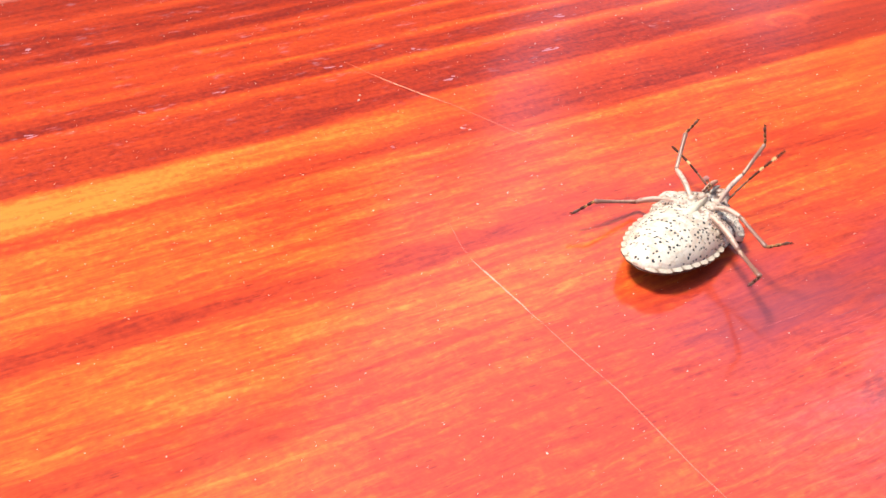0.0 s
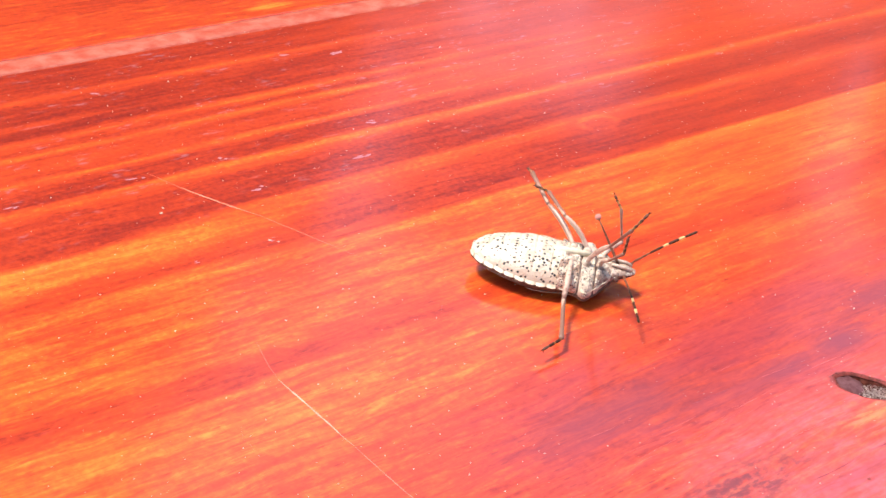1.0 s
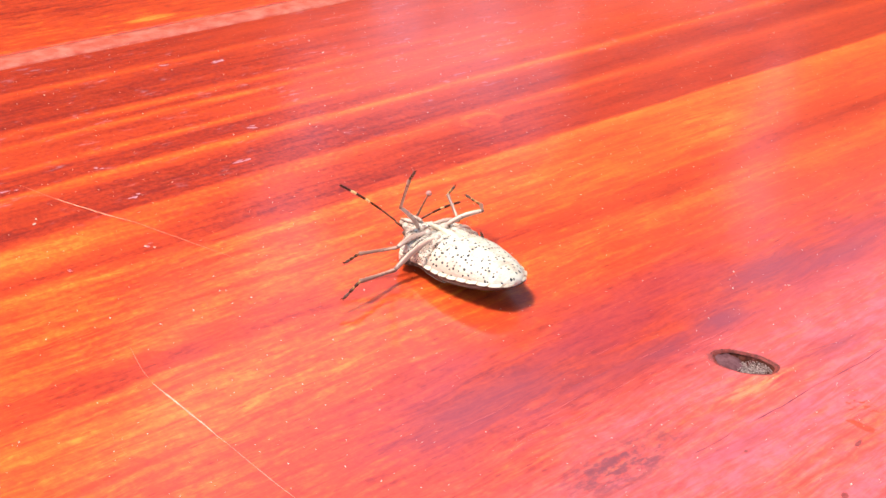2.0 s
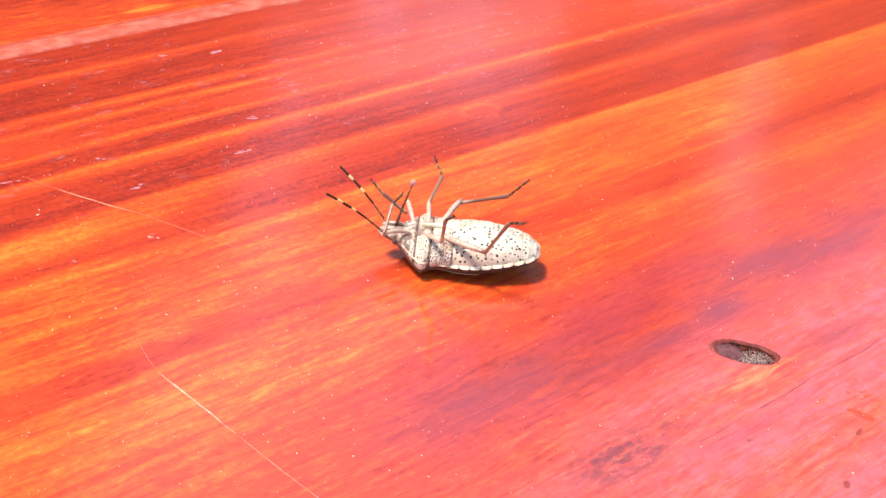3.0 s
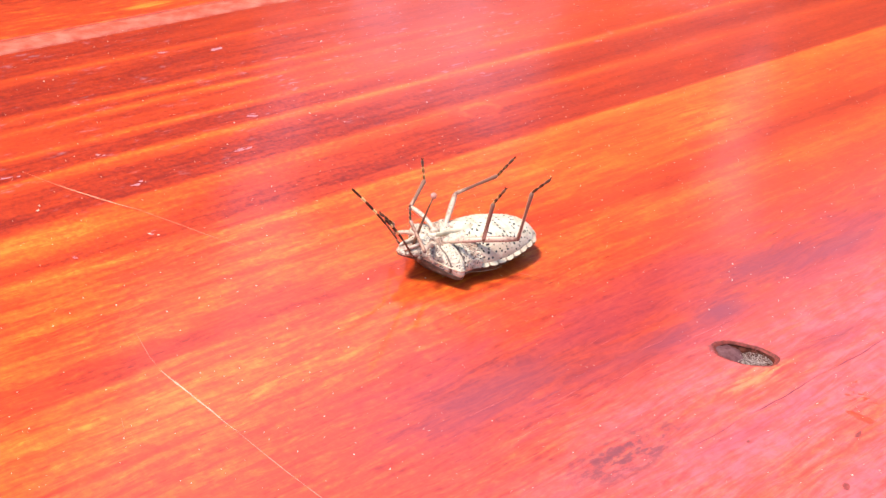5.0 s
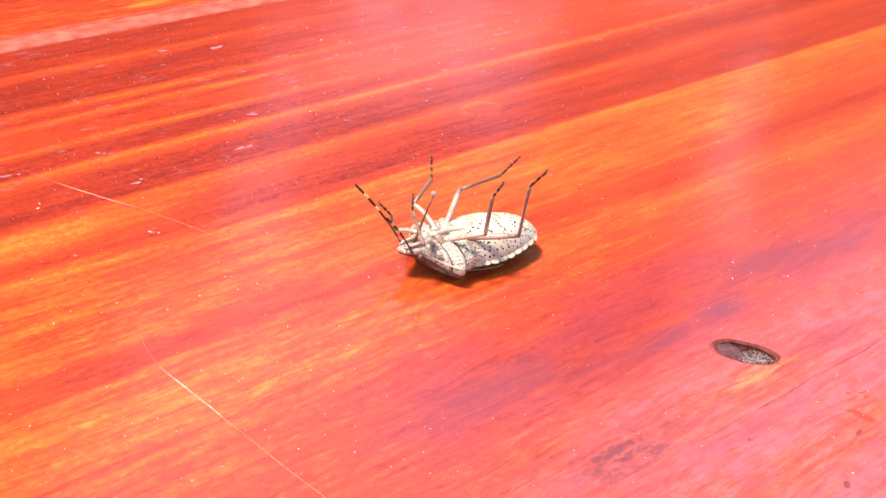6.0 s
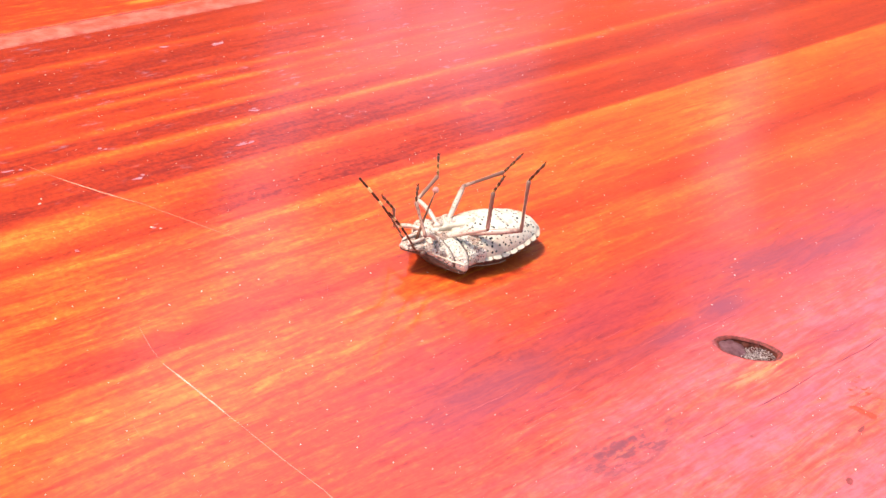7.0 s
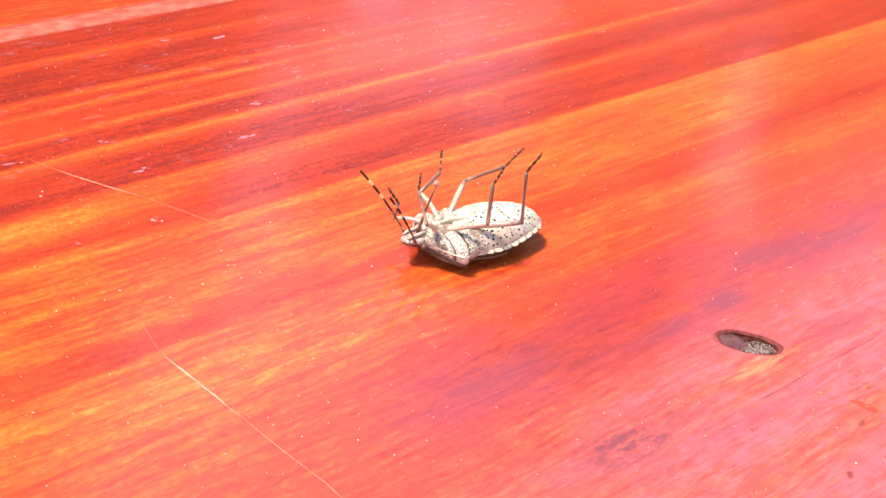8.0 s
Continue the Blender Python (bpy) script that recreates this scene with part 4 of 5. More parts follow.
# out of view: leaf masses that darken parts of the varnish's sky reflection
unseen_tree(85, 6.5, 8.0, (((0, 0, 5.0), (2.7, 2.7, 4.1), 9000), ((-.8, .6, 6.4), (2.0, 2.0, 2.4), 3000)), "unseen broad leafy green tree, added to block mirrored sky")
unseen_tree(37.5, 7.5, 5.2, (((0, 0, 4.95), (1.02, 1.02, .95), 3200), ((.1, -.13, 3.75), (.72, .72, .95), 1150), ((-.74, .83, 4.62), (.8, .8, .48), 1900)), "unseen slender tree with a round green crown, added to block mirrored sky")
for azimuth, hw, hh in ((71.5, .95, 4.5), (66, .8, 4.15), (61.5, .75, 3.5), (57.8, .7, 2.9), (28.0, .64, 2.25), (23, .7, 2.03), (16.5, .9, 2.0), (8, 1.0, 2.3)):
    shrub = tagged(new("shrub"), "unseen tall dark green shrub, added to block mirrored sky", "shrub", "row of shrubs")
    shrub.location = polar(azimuth, 7.0)
    bm = bmesh.new()
    for j in range(5):
        a = j * 1.26
        tube(bm, [(0, 0, -50), (120 * math.cos(a), 120 * math.sin(a), 1000), (300 * math.cos(a), 300 * math.sin(a), 2400)], (45, 30, 12), 6)
    part("stem", bm, BARK, shrub)
    bm = bmesh.new()
    leafy(bm, random.Random(int(azimuth)), (0, 0, hh), (hw, hw, hh), 3400, 0.12)
    part("foliage", bm, LEAF, shrub, smooth=False)

# sparse unseen shrubs, added to dim the mirrored sky between the others
for azimuth, hw, hh, leaves in ((53.6, .85, 2.6, 1500), (50.2, .7, 2.2, 600), (46.4, .5, 2.1, 420), (42.2, .6, 2.2, 480), (32.2, .28, 2.3, 480)):
    shrub = tagged(new("shrub"), "unseen thin airy green shrub, added to dim mirrored sky", "shrub", "row of shrubs")
    shrub.location = polar(azimuth, 8.0)
    bm = bmesh.new()
    for j in range(5):
        a = j * 1.26
        tube(bm, [(0, 0, -50), (100 * math.cos(a), 100 * math.sin(a), 800), (240 * math.cos(a), 240 * math.sin(a), 2000)], (30, 20, 8), 6)
    part("stem", bm, BARK, shrub)
    bm = bmesh.new()
    leafy(bm, random.Random(int(azimuth)), (0, 0, hh), (hw, hw, hh), leaves, 0.1)
    part("foliage", bm, LEAF, shrub, smooth=False)

bm = bmesh.new()
bmesh.ops.create_circle(bm, cap_ends=True, segments=64, radius=900.0)
lawn = part("ground", bm, GRASS, None, smooth=False)
lawn.location.z = -0.748
tagged(lawn, "short green lawn under the table", "lawn", kind="structure")


def motions():
    walk(bug, [
        (0, pose(-0.01510, -0.00494, 0.00181, 0.8, 0.6, 21.6)),
        (0.1, pose(-0.01620, -0.00493, 0.00312, 23.5, 0.6, 20.8)),
        (0.2, pose(-0.00281, 0.00332, 0.00184, -0.6, -4.0, 13.7)),
        (0.3, pose(-0.00259, 0.00363, 0.00184, 2.2, 1.2, 14.6)),
        (0.4, pose(-0.00245, 0.00285, 0.00186, 2.6, 1.6, -4.5)),
        (0.5, pose(-0.00268, 0.00234, 0.00203, 4.6, 2.9, -4.5)),
        (0.6, pose(-0.00318, 0.00177, 0.00219, -5.6, 4.7, -6.6)),
        (0.8, pose(-0.00200, 0.00243, 0.00184, -4.0, -0.2, -48.0)),
        (1, pose(-0.00194, 0.00273, 0.00178, -0.2, -0.4, -46.8)),
        (1.2, pose(-0.00218, 0.00248, 0.00185, -0.8, 2.3, -45.8)),
        (1.4, pose(-0.00223, 0.00240, 0.00185, -3.7, 0.6, -47.0)),
        (1.5, pose(-0.00186, 0.00258, 0.00188, -3.7, 1.1, -46.7)),
        (1.6, pose(-0.00246, 0.00254, 0.00179, -0.1, 0.0, -45.8)),
        (1.7, pose(-0.00248, 0.00230, 0.00209, -7.4, 1.2, -39.5)),
        (1.7667, pose(-0.00195, 0.00289, 0.00212, -7.9, 1.2, -8.9)),
        (1.8, pose(-0.00168, 0.00319, 0.00213, -8.2, 1.2, 6.3)),
        (1.8667, pose(-0.00029, 0.00211, 0.00201, -1.1, 2.7, 65.0)),
        (1.9, pose(0.00040, 0.00157, 0.00196, 2.4, 3.4, 94.3)),
        (2, pose(0.00041, 0.00135, 0.00189, 0.1, 3.0, 92.4)),
        (2.1, pose(0.00039, 0.00276, 0.00195, -5.4, 0.8, 52.3)),
        (2.2, pose(-0.00004, 0.00288, 0.00163, -6.7, 6.0, 47.0)),
        (2.5, pose(-0.00035, 0.00191, 0.00219, -4.7, 3.8, 81.1)),
        (2.8, pose(0.00014, 0.00168, 0.00205, -2.7, 1.6, 115.1)),
        (3.05, pose(0.00055, 0.00149, 0.00193, -1.0, -0.3, 143.5)),
        (3.3, pose(0.00095, 0.00131, 0.00181, 0.6, -2.2, 171.9)),
        (3.5, pose(0.00109, 0.00147, 0.00180, 0.7, -1.7, 171.7)),
        (4.5, pose(0.00115, 0.00149, 0.00181, -0.5, -2.1, 171.7)),
        (6.5, pose(0.00118, 0.00139, 0.00180, 0.8, -1.8, 171.5)),
        (8, pose(0.00128, 0.00144, 0.00179, 1.8, -0.6, 171.2)),
    ])
    knee = [
        (0, (8, 1.03, 1.12)),
        (0.1, (5.84, 3.78, -0.12)),
        (0.2, (6.56, 3.65, 1.59)),
        (0.3, (5.34, 2.67, 4.01)),
        (0.4, (6.95, 3.33, 0.81)),
        (0.5, (7.41, 2.12, 2.67)),
        (0.6, (7.88, 0.88, 2.1)),
        (0.8, (5.91, 3.7, 2.61)),
        (1, (6.37, 3.79, 1.5)),
        (1.2, (6.9, 1.91, 3.49)),
        (1.4, (5.75, 2.25, 4.1)),
        (1.5, (5.06, 4.18, 1.98)),
        (1.6, (5.87, 2.37, 3.99)),
        (1.7, (5.06, 2.05, 4.37)),
        (1.8, (3.94, 3.09, 3.71)),
        (1.9, (5.16, 4.24, 1.52)),
        (2, (5.3, 2.89, 3.86)),
        (2.1, (6.09, 0.58, 4.24)),
        (2.2, (7.74, -0.08, 2.07)),
        (3.3, (7.09, 3.12, 1.83)),
        (3.5, (7.08, 3.12, 1.89)),
        (4.5, (7.1, 3.03, 2.06)),
        (6.5, (7.19, 2.5, 2.7)),
        (8, (6.97, 2.26, 3.23)),
    ]
    femur, tibia, hip = LEGS["fore", 1]
    walk(femur, swing(hip, knee))
    walk(tibia, swing(knee, [
        (0, (3.63, 0.34, 2.38)),
        (0.1, (6.79, 6.89, 3.13)),
        (0.2, (9.31, 5.74, 4.63)),
        (0.3, (9.36, 4.11, 5.71)),
        (0.4, (9.85, 2.84, 4.35)),
        (0.5, (10.17, 1.82, 6.34)),
        (0.6, (9.59, 4.57, -0.04)),
        (0.8, (6.57, 5.44, 6.82)),
        (1, (4.93, 5.83, 5.36)),
        (1.2, (5.53, 6.23, 2.76)),
        (1.4, (5.35, 6.28, 6.28)),
        (1.5, (7.06, 5.8, 5.79)),
        (1.6, (6.75, 6.3, 6.22)),
        (1.7, (5.09, 6.28, 6.18)),
        (1.8, (6.18, 5.73, 6.74)),
        (1.9, (5.08, 8.22, 3.82)),
        (2, (3.65, 2.92, 8.16)),
        (2.1, (5.13, 0.48, 8.73)),
        (2.2, (5.07, -0.43, 5.8)),
        (3.3, (6.43, -1.17, 3.35)),
        (3.5, (6.7, -1.03, 3.83)),
        (4.5, (6.59, -0.99, 4.23)),
        (6.5, (7.19, 0.13, 6.64)),
        (8, (6.72, 0.08, 7.27)),
    ]))
    knee = [
        (0, (6.54, -1.78, 3.85)),
        (0.1, (3.32, -3.78, 2.47)),
        (0.2, (5.87, -4.02, 0.78)),
        (0.3, (4.48, -4.23, 0.51)),
        (0.4, (5.74, -3.67, -0.41)),
        (0.5, (4.29, -4.28, 1.09)),
        (0.6, (4.19, -4.27, 1.41)),
        (0.8, (5.02, -3.99, 2.56)),
        (1, (5.17, -3.4, 3.44)),
        (1.2, (5.46, 0.6, 4.13)),
        (1.4, (4.54, -3.47, 3.42)),
        (1.5, (6.05, -3.26, 3.18)),
        (1.6, (6.45, -1.86, 3.89)),
        (1.7, (4.5, -4.3, 1.14)),
        (1.8, (4.91, -1.53, 4.53)),
        (1.9, (7.26, -2.25, 2.83)),
        (2, (4.31, -4.25, 0.72)),
        (2.1, (4.26, -4.28, 1.31)),
        (2.2, (3.42, -0.68, 4.38)),
        (3.3, (5.99, -3.8, 0.09)),
        (3.5, (5.6, -3.92, -0)),
        (4.5, (5.62, -3.92, 0.03)),
        (6.5, (6.12, -3.85, 0.46)),
        (8, (6.44, -3.74, 0.86)),
    ]
    femur, tibia, hip = LEGS["fore", -1]
    walk(femur, swing(hip, knee))
    walk(tibia, swing(knee, [
        (0, (8.82, -1.85, 7.84)),
        (0.1, (4.17, -8.19, 3.48)),
        (0.2, (7.31, -6.08, 4.63)),
        (0.3, (6.81, -7.85, 2.12)),
        (0.4, (6.75, -8.14, -0.79)),
        (0.5, (2.56, -7.75, 3.57)),
        (0.6, (5.11, -6.97, 5.03)),
        (0.8, (5.62, -8.44, 3.52)),
        (1, (6.33, -5.58, 7.32)),
        (1.2, (7.15, 2.38, 8.02)),
        (1.4, (5.36, -7.82, 4.67)),
        (1.5, (9.16, -5.9, 5.3)),
        (1.6, (6.56, -6.16, 5.51)),
        (1.7, (6.18, -6.36, -2.61)),
        (1.8, (4.56, 0.94, 8.39)),
        (1.9, (10.53, -3.61, 5.77)),
        (2, (7.67, -6.88, 2.45)),
        (2.1, (8.63, -4.72, -0.04)),
        (2.2, (7.88, -1.69, 4.83)),
        (3.3, (9.49, -4.2, 3.04)),
        (3.5, (9.06, -4.28, 3)),
        (4.5, (8.79, -2.69, 3.12)),
        (6.5, (8.57, -3.32, 4.31)),
        (8, (8.3, -2.48, 4.88)),
    ]))
    knee = [
        (0, (5.62, 4.19, 2.13)),
        (0.1, (4.64, 3.35, -1.42)),
        (0.2, (4.61, 4.71, 0.56)),
        (0.3, (4.8, 3.69, -1.05)),
        (0.4, (0.88, 4.19, 2.44)),
        (0.5, (1.97, 4.23, 3.63)),
        (0.6, (4.51, 1.82, 5.12)),
        (0.8, (1.69, 4.77, 1.08)),
        (1, (0.54, 2.56, 4.01)),
        (1.2, (2.55, 4.88, 0.38)),
        (1.4, (1.28, 3.49, 4.01)),
        (1.5, (0.45, 2.35, 4.02)),
        (1.6, (5.35, 4.41, 2)),
        (1.7, (2.92, 5.09, 1.65)),
        (1.8, (2.02, 4.91, 1.36)),
        (1.9, (2.74, 4.97, 2.37)),
        (2, (3.13, 5.09, 1.19)),
        (2.1, (2.04, 4.78, 2.51)),
        (2.2, (-0.05, 2.81, 2.93)),
        (3.3, (2.19, 4.75, 2.77)),
        (3.5, (1.87, 4.57, 2.96)),
        (4.5, (1.74, 4.43, 3.12)),
        (6.5, (1.38, 4.08, 3.39)),
        (8, (1.55, 4.26, 3.28)),
    ]
    femur, tibia, hip = LEGS["mid", 1]
    walk(femur, swing(hip, knee))
    walk(tibia, swing(knee, [
        (0, (10.09, 5, 5.05)),
        (0.1, (7.57, 7.36, -3.53)),
        (0.2, (7.05, 9.53, 0.59)),
        (0.3, (0.4, 5.54, 1.48)),
        (0.4, (0.85, 9.58, 2.83)),
        (0.5, (3.26, 9.18, 5.35)),
        (0.6, (8.36, 4.82, 7.44)),
        (0.8, (2.64, -0.32, 2.62)),
        (1, (-2.81, 6.77, 4.44)),
        (1.2, (0.47, 9.63, 1.88)),
        (1.4, (-2.33, 7.22, 5.5)),
        (1.5, (-3.36, 5.59, 6.05)),
        (1.6, (4.53, 9.19, 4.38)),
        (1.7, (0.99, 10.06, 2.51)),
        (1.8, (1.06, 10.23, 1.44)),
        (1.9, (0.36, 9.05, 4.99)),
        (2, (4.65, 10.23, 0.59)),
        (2.1, (6.94, 5.72, 0.44)),
        (2.2, (3.14, 6.79, 1.16)),
        (3.3, (0.16, 5.85, 7.66)),
        (3.5, (0.39, 6.16, 7.9)),
        (4.5, (0.42, 5.14, 8.31)),
        (6.5, (0.73, 4.45, 8.74)),
        (8, (0.43, 4.01, 8.55)),
    ]))
    knee = [
        (0, (1.41, -4.34, 2.97)),
        (0.1, (2.83, -4.86, 2.8)),
        (0.2, (4.65, -4.79, 1.02)),
        (0.3, (3.85, -4.79, 0.12)),
        (0.4, (3.45, -4.94, 0.44)),
        (0.5, (4.43, -4.79, 0.61)),
        (0.6, (3.94, -5.02, 1.32)),
        (0.8, (3.52, -4.56, -0.45)),
        (1, (5.05, -2.76, 4.56)),
        (1.2, (4.78, -4.69, 0.74)),
        (1.4, (3.23, -1.71, 5.37)),
        (1.5, (4.41, -4.58, -0.03)),
        (1.6, (4.49, -2.27, 5.02)),
        (1.7, (4.07, -4.97, 1.97)),
        (1.8, (3.25, -4.95, 0.45)),
        (1.9, (3.36, -4.99, 0.59)),
        (2, (1.1, -4.06, 3.12)),
        (2.1, (2.71, -5.07, 1.49)),
        (2.2, (0.76, -4.16, 2.2)),
        (3.3, (4.05, -4.98, 1.05)),
        (3.5, (3.88, -5.03, 1.27)),
        (4.5, (3.56, -5.06, 1.93)),
        (6.5, (3.15, -5.03, 2.25)),
        (8, (2.96, -5, 2.36)),
    ]
    femur, tibia, hip = LEGS["mid", -1]
    walk(femur, swing(hip, knee))
    walk(tibia, swing(knee, [
        (0, (0.04, -9.53, 3.55)),
        (0.1, (0.42, -8.62, 5.84)),
        (0.2, (3.22, -9.88, 2.11)),
        (0.3, (2.26, -9.82, 1.25)),
        (0.4, (-1.2, -2.55, 1.79)),
        (0.5, (3.61, -10.06, 1.46)),
        (0.6, (3.89, -10.34, 0.36)),
        (0.8, (4.28, -9.73, 0.9)),
        (1, (7.77, -3.86, 9.09)),
        (1.2, (6.21, -9.03, 3.62)),
        (1.4, (2.71, -0.87, 10.68)),
        (1.5, (5.58, -9.78, -0.86)),
        (1.6, (3.57, -6.14, 8.68)),
        (1.7, (4.24, -9.9, -0.22)),
        (1.8, (2.19, -10.19, 1.21)),
        (1.9, (1.93, -8.78, 4.16)),
        (2, (5.78, -6.63, 2.29)),
        (2.1, (6.76, -7.15, -1.41)),
        (2.2, (4.11, -8.37, 2.7)),
        (3.3, (2.6, -8.97, 4.39)),
        (3.5, (2.11, -8.97, 4.52)),
        (4.5, (0.86, -8.64, 4.95)),
        (6.5, (-0.4, -7.6, 5.41)),
        (8, (-0.98, -7.57, 5.01)),
    ]))
    knee = [
        (0, (2.39, 6.07, -0.84)),
        (0.1, (3.06, 4.25, -2.68)),
        (0.2, (1.64, 6.21, -0.63)),
        (0.3, (3.39, 5.45, -1.43)),
        (0.4, (0.79, 5.75, -1.25)),
        (0.5, (1.98, 6.03, -0.98)),
        (0.6, (0.28, 6.41, 0.77)),
        (0.8, (-2.08, 4.7, 0.12)),
        (1, (-1.25, 5.3, 3.49)),
        (1.2, (0.75, 5.95, -0.9)),
        (1.4, (-3.17, 2.29, 3.2)),
        (1.5, (-1.65, 4.97, 3.46)),
        (1.6, (1.64, 6.47, 3.14)),
        (1.7, (1.29, 6.57, 0.56)),
        (1.8, (2.92, 6.14, -0.48)),
        (1.9, (-0.37, 6.2, 2.19)),
        (2, (2.09, 6.3, -0.39)),
        (2.1, (-2.68, 4.22, 1.4)),
        (2.2, (-2.74, 3.79, 2.93)),
        (3.3, (-2.27, 4.76, 2.09)),
        (3.5, (-2.3, 4.73, 2.08)),
        (4.5, (-2.33, 4.61, 2.45)),
        (6.5, (-2.4, 4.46, 2.67)),
        (8, (-2.45, 4.38, 2.69)),
    ]
    femur, tibia, hip = LEGS["hind", 1]
    walk(femur, swing(hip, knee))
    walk(tibia, swing(knee, [
        (0, (-4.24, 8.8, -0.16)),
        (0.1, (-3.76, 6.51, -3.05)),
        (0.2, (-5.53, 5.73, -0.1)),
        (0.3, (-2.38, 9.69, -2.16)),
        (0.4, (-6.29, 6.4, -0.11)),
        (0.5, (-4.82, 8.05, -2.21)),
        (0.6, (-0.32, 13.57, 0.37)),
        (0.8, (-4.69, -1.69, 2.18)),
        (1, (-3.87, 12, 3.49)),
        (1.2, (-3.85, 1.04, 1.65)),
        (1.4, (-8.99, 6.53, 3.36)),
        (1.5, (-5.7, 10.76, 4.8)),
        (1.6, (0.1, 13.29, 4.83)),
        (1.7, (3.05, 13.31, -1.26)),
        (1.8, (-3.74, 8.83, -0.1)),
        (1.9, (-5.42, 9.83, 5.81)),
        (2, (1.13, 13.44, -0.51)),
        (2.1, (-9.48, 2.03, 0.48)),
        (2.2, (-6.42, 9.94, 2.25)),
        (3.3, (-4.41, 6.85, 8.64)),
        (3.5, (-4.33, 6.83, 8.66)),
        (4.5, (-3.65, 6.42, 9.29)),
        (6.5, (-3.35, 5.27, 9.76)),
        (8, (-3.07, 4.86, 9.84)),
    ]))
    knee = [
        (0, (-1.06, -5.86, 1.39)),
        (0.1, (0.9, -6.08, 3.91)),
        (0.2, (0.35, -6.49, 1.94)),
        (0.3, (1.41, -6.64, 0.9)),
        (0.4, (1.57, -6.68, 1.14)),
        (0.5, (1.28, -6.66, 1.24)),
        (0.6, (1.67, -6.6, 0.59)),
        (0.8, (0.13, -6.25, 0.28)),
        (1, (1.64, -6.58, 0.49)),
        (1.2, (0.08, -6.25, 0.32)),
        (1.4, (0.05, -6.37, 1.01)),
        (1.5, (-0, -6.37, 1.29)),
        (1.6, (-3.32, -0.95, 2.89)),
        (1.7, (1.02, -6.56, 0.68)),
        (1.8, (0.75, -6.04, -0.74)),
        (1.9, (1.65, -5.91, -1.19)),
        (2, (3.98, -5.67, -0.65)),
        (2.1, (6.06, -3.33, -0.89)),
        (2.2, (4.97, -5.09, -0.51)),
        (3.3, (-1.3, -5.67, 2.07)),
        (3.5, (-1.5, -5.52, 2.11)),
        (4.5, (-1.73, -5.29, 2.3)),
        (6.5, (-2.04, -4.74, 3.09)),
        (8, (-2.13, -4.71, 2.89)),
    ]
    femur, tibia, hip = LEGS["hind", -1]
    walk(femur, swing(hip, knee))
    walk(tibia, swing(knee, [
        (0, (-7.11, -9.42, 2.97)),
        (0.1, (-1.19, -12.22, 7.05)),
        (0.2, (-2.17, -12.94, -0.01)),
        (0.3, (0.1, -13.72, 0.65)),
        (0.4, (-1.25, -13.18, -0.08)),
        (0.5, (-0.11, -13.72, 0.89)),
        (0.6, (-0.86, -13.26, -0.47)),
        (0.8, (-1.38, -13.03, -1.63)),
        (1, (0.52, -13.6, -0.62)),
        (1.2, (-6.2, -8.96, 2.57)),
        (1.4, (-5.37, -8.19, 5.39)),
        (1.5, (-6.97, -6.03, 3.08)),
        (1.6, (-4.39, -1.16, 10.01)),
        (1.7, (-0.28, -12.95, -2.37)),
        (1.8, (-2.74, -12.01, -2.73)),
        (1.9, (-5.29, -5.68, 0.7)),
        (2, (-1.18, -1.66, 2.37)),
        (2.1, (0.43, -7.42, 0.95)),
        (2.2, (2.12, -11.61, -1.58)),
        (3.3, (-7.96, -7, 4.47)),
        (3.5, (-8.17, -6.6, 4.59)),
        (4.5, (-8.16, -5.07, 5.53)),
        (6.5, (-8.83, -4.74, 5.49)),
        (8, (-8.95, -4.8, 5.2)),
    ]))
    feeler, root = FEELERS[1]
    walk(feeler, swing(root, [
        (0, (10.9, 7.3, 0.9)),
        (0.1, (12.93, 5.22, -0.96)),
        (0.2, (11.94, 5.9, 3.18)),
        (0.3, (13.49, 4.41, 1.84)),
        (0.4, (9.03, 3.51, 7.34)),
        (0.5, (11.1, 0.89, 6.88)),
        (0.6, (11.68, 4.08, 5.5)),
        (0.8, (13.63, 1.72, 3.98)),
        (1, (13.03, 2.36, 4.78)),
        (1.2, (14.27, 0.62, 2.38)),
        (1.4, (13.51, 1.93, 4.15)),
        (1.5, (13.27, 2.09, 4.5)),
        (1.6, (11.7, 6.58, 1.92)),
        (1.7, (12.85, 1.39, 5.25)),
        (1.8, (12.71, 5.42, 2.32)),
        (1.9, (10.42, 7.59, 0.72)),
        (2, (11.13, 5.53, 4.79)),
        (2.1, (13.92, 1.58, 3.38)),
        (2.2, (14.39, 2.07, 0.08)),
        (3.3, (11.99, 1.73, 6.12)),
        (3.5, (11.92, 1.69, 6.19)),
        (4.5, (11.82, 2.4, 6.13)),
        (6.5, (11.76, 2.66, 6.11)),
        (8, (11.2, 2.05, 6.7)),
    ]))
    feeler, root = FEELERS[-1]
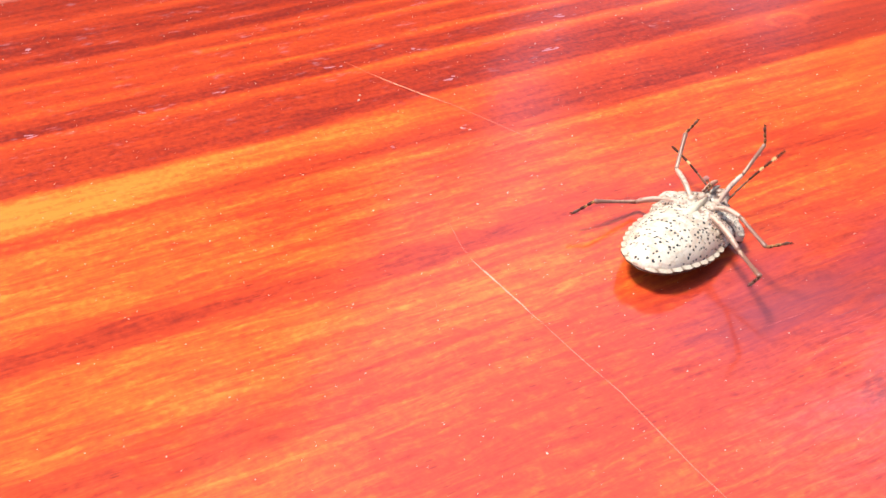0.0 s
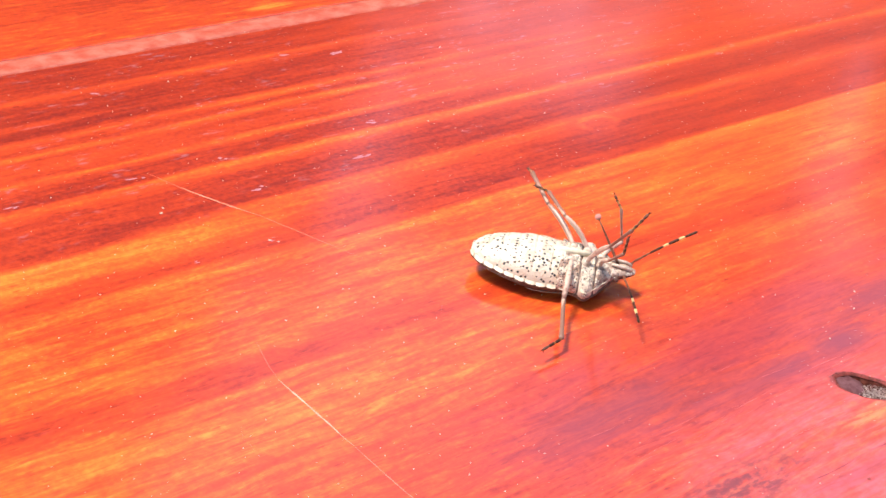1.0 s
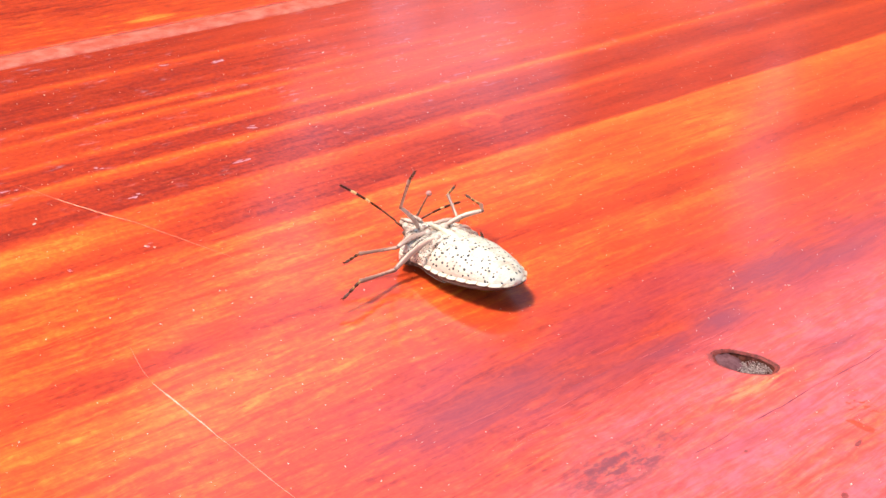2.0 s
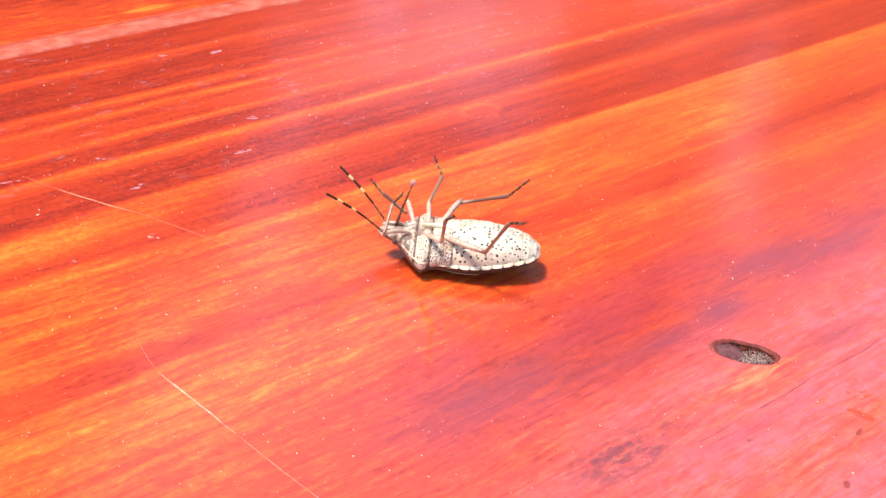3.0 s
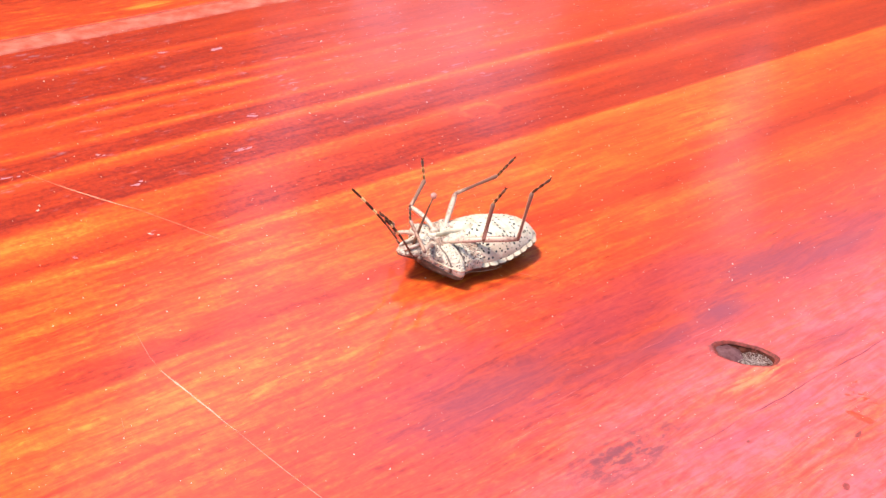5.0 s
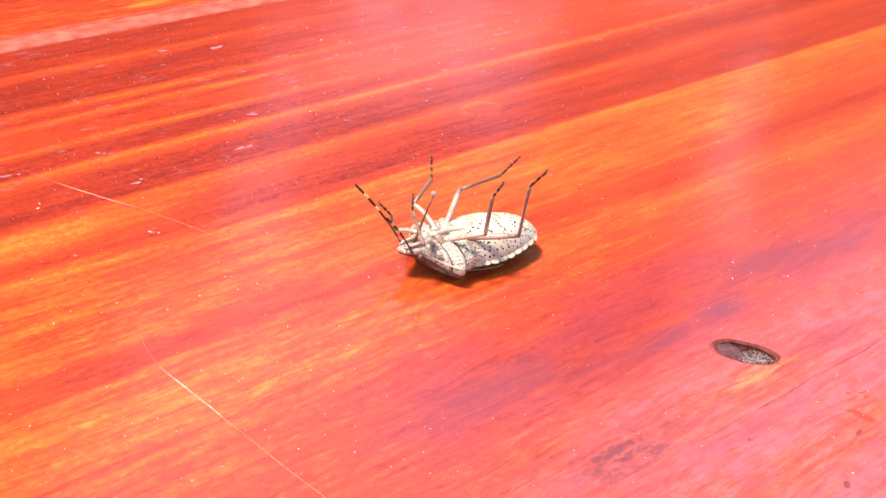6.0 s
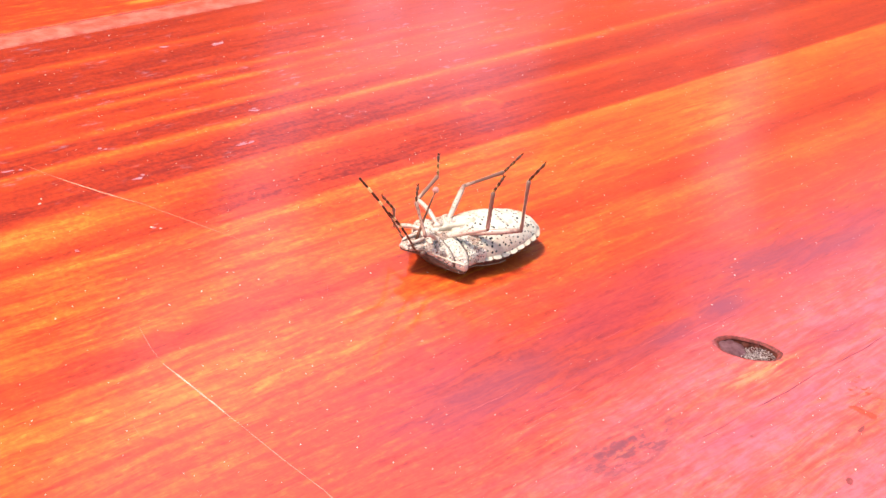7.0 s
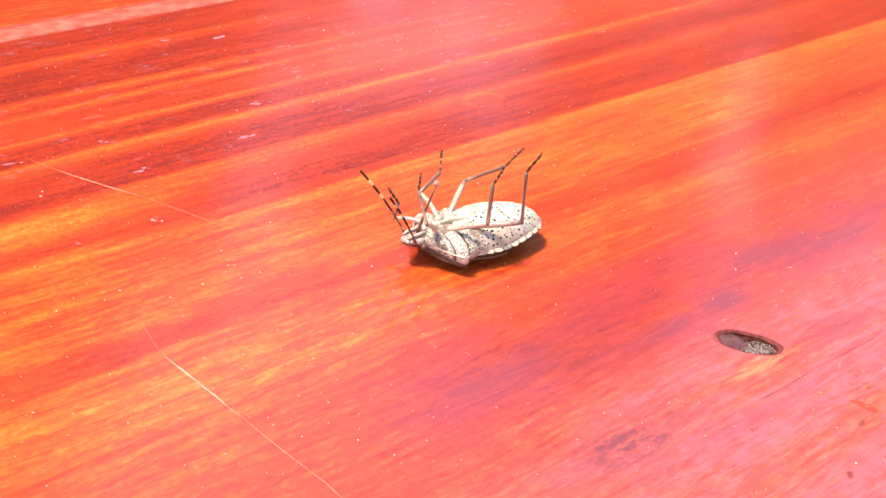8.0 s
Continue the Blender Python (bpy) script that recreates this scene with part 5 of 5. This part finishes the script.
    walk(feeler, swing(root, [
        (0, (13.59, -2.71, 3.64)),
        (0.1, (12.1, -6.38, 0.25)),
        (0.2, (10.69, -7.29, 1.94)),
        (0.3, (1.53, -4.99, 3.98)),
        (0.4, (12.13, -6.17, 2.02)),
        (0.5, (7.6, -8.41, 0.76)),
        (0.6, (8.22, -8.21, -0.82)),
        (0.8, (4.92, -7.46, -2.64)),
        (1, (8.57, -8.26, 0.44)),
        (1.2, (3.99, -7.62, -1.31)),
        (1.4, (9.12, -6.98, -3.35)),
        (1.5, (9.31, -7.21, -2.84)),
        (1.6, (7.01, -8.45, 0.6)),
        (1.7, (9.24, -7.79, -1.49)),
        (1.8, (7.47, -8.24, 2.24)),
        (1.9, (11.58, -2.84, 6.2)),
        (2, (8.09, -8.35, 0.14)),
        (2.1, (4.58, -7.69, -1.82)),
        (2.2, (14.39, -1.78, -0.3)),
        (3.3, (10.91, -4.21, 6.06)),
        (3.5, (10.78, -4.37, 6.05)),
        (4.5, (11.46, -3.8, 5.87)),
        (6.5, (10.84, -4.06, 6.21)),
        (8, (10.28, -4.62, 6.22)),
    ]))
    probe, root = BEAK_PART
    walk(probe, swing(root, [
        (0, (10.11, 2.87, -0.45)),
        (0.1, (10.81, 1.2, -0.75)),
        (0.2, (9.73, 3.21, -0.66)),
        (0.3, (9.92, 2.91, -0.8)),
        (0.4, (7.7, 4.68, -0.02)),
        (0.5, (8.47, 4.47, 0.51)),
        (0.6, (7.92, 4.5, 2.5)),
        (0.8, (3.27, 1.69, 4.65)),
        (1, (3.61, 2.08, 4.72)),
        (1.2, (3.58, 0.44, 5.22)),
        (1.4, (3.54, -0.29, 5.21)),
        (1.5, (3.5, 0.57, 5.15)),
        (1.6, (3.68, 0.24, 5.3)),
        (1.7, (3.51, 0.41, 5.18)),
        (1.8, (3.91, 0.71, 5.38)),
        (1.9, (7.54, -4.6, 2.56)),
        (2, (8.68, -4.28, 2.03)),
        (2.1, (11.08, -1.03, 2.08)),
        (2.2, (10.84, -0.36, 3.12)),
        (3.3, (3.5, -0.35, 5.18)),
        (3.5, (3.58, -0.5, 5.22)),
        (4.5, (4.02, -0.98, 5.39)),
        (6.5, (4.11, -0.98, 5.44)),
        (8, (4.07, -0.92, 5.43)),
    ]))


motions()
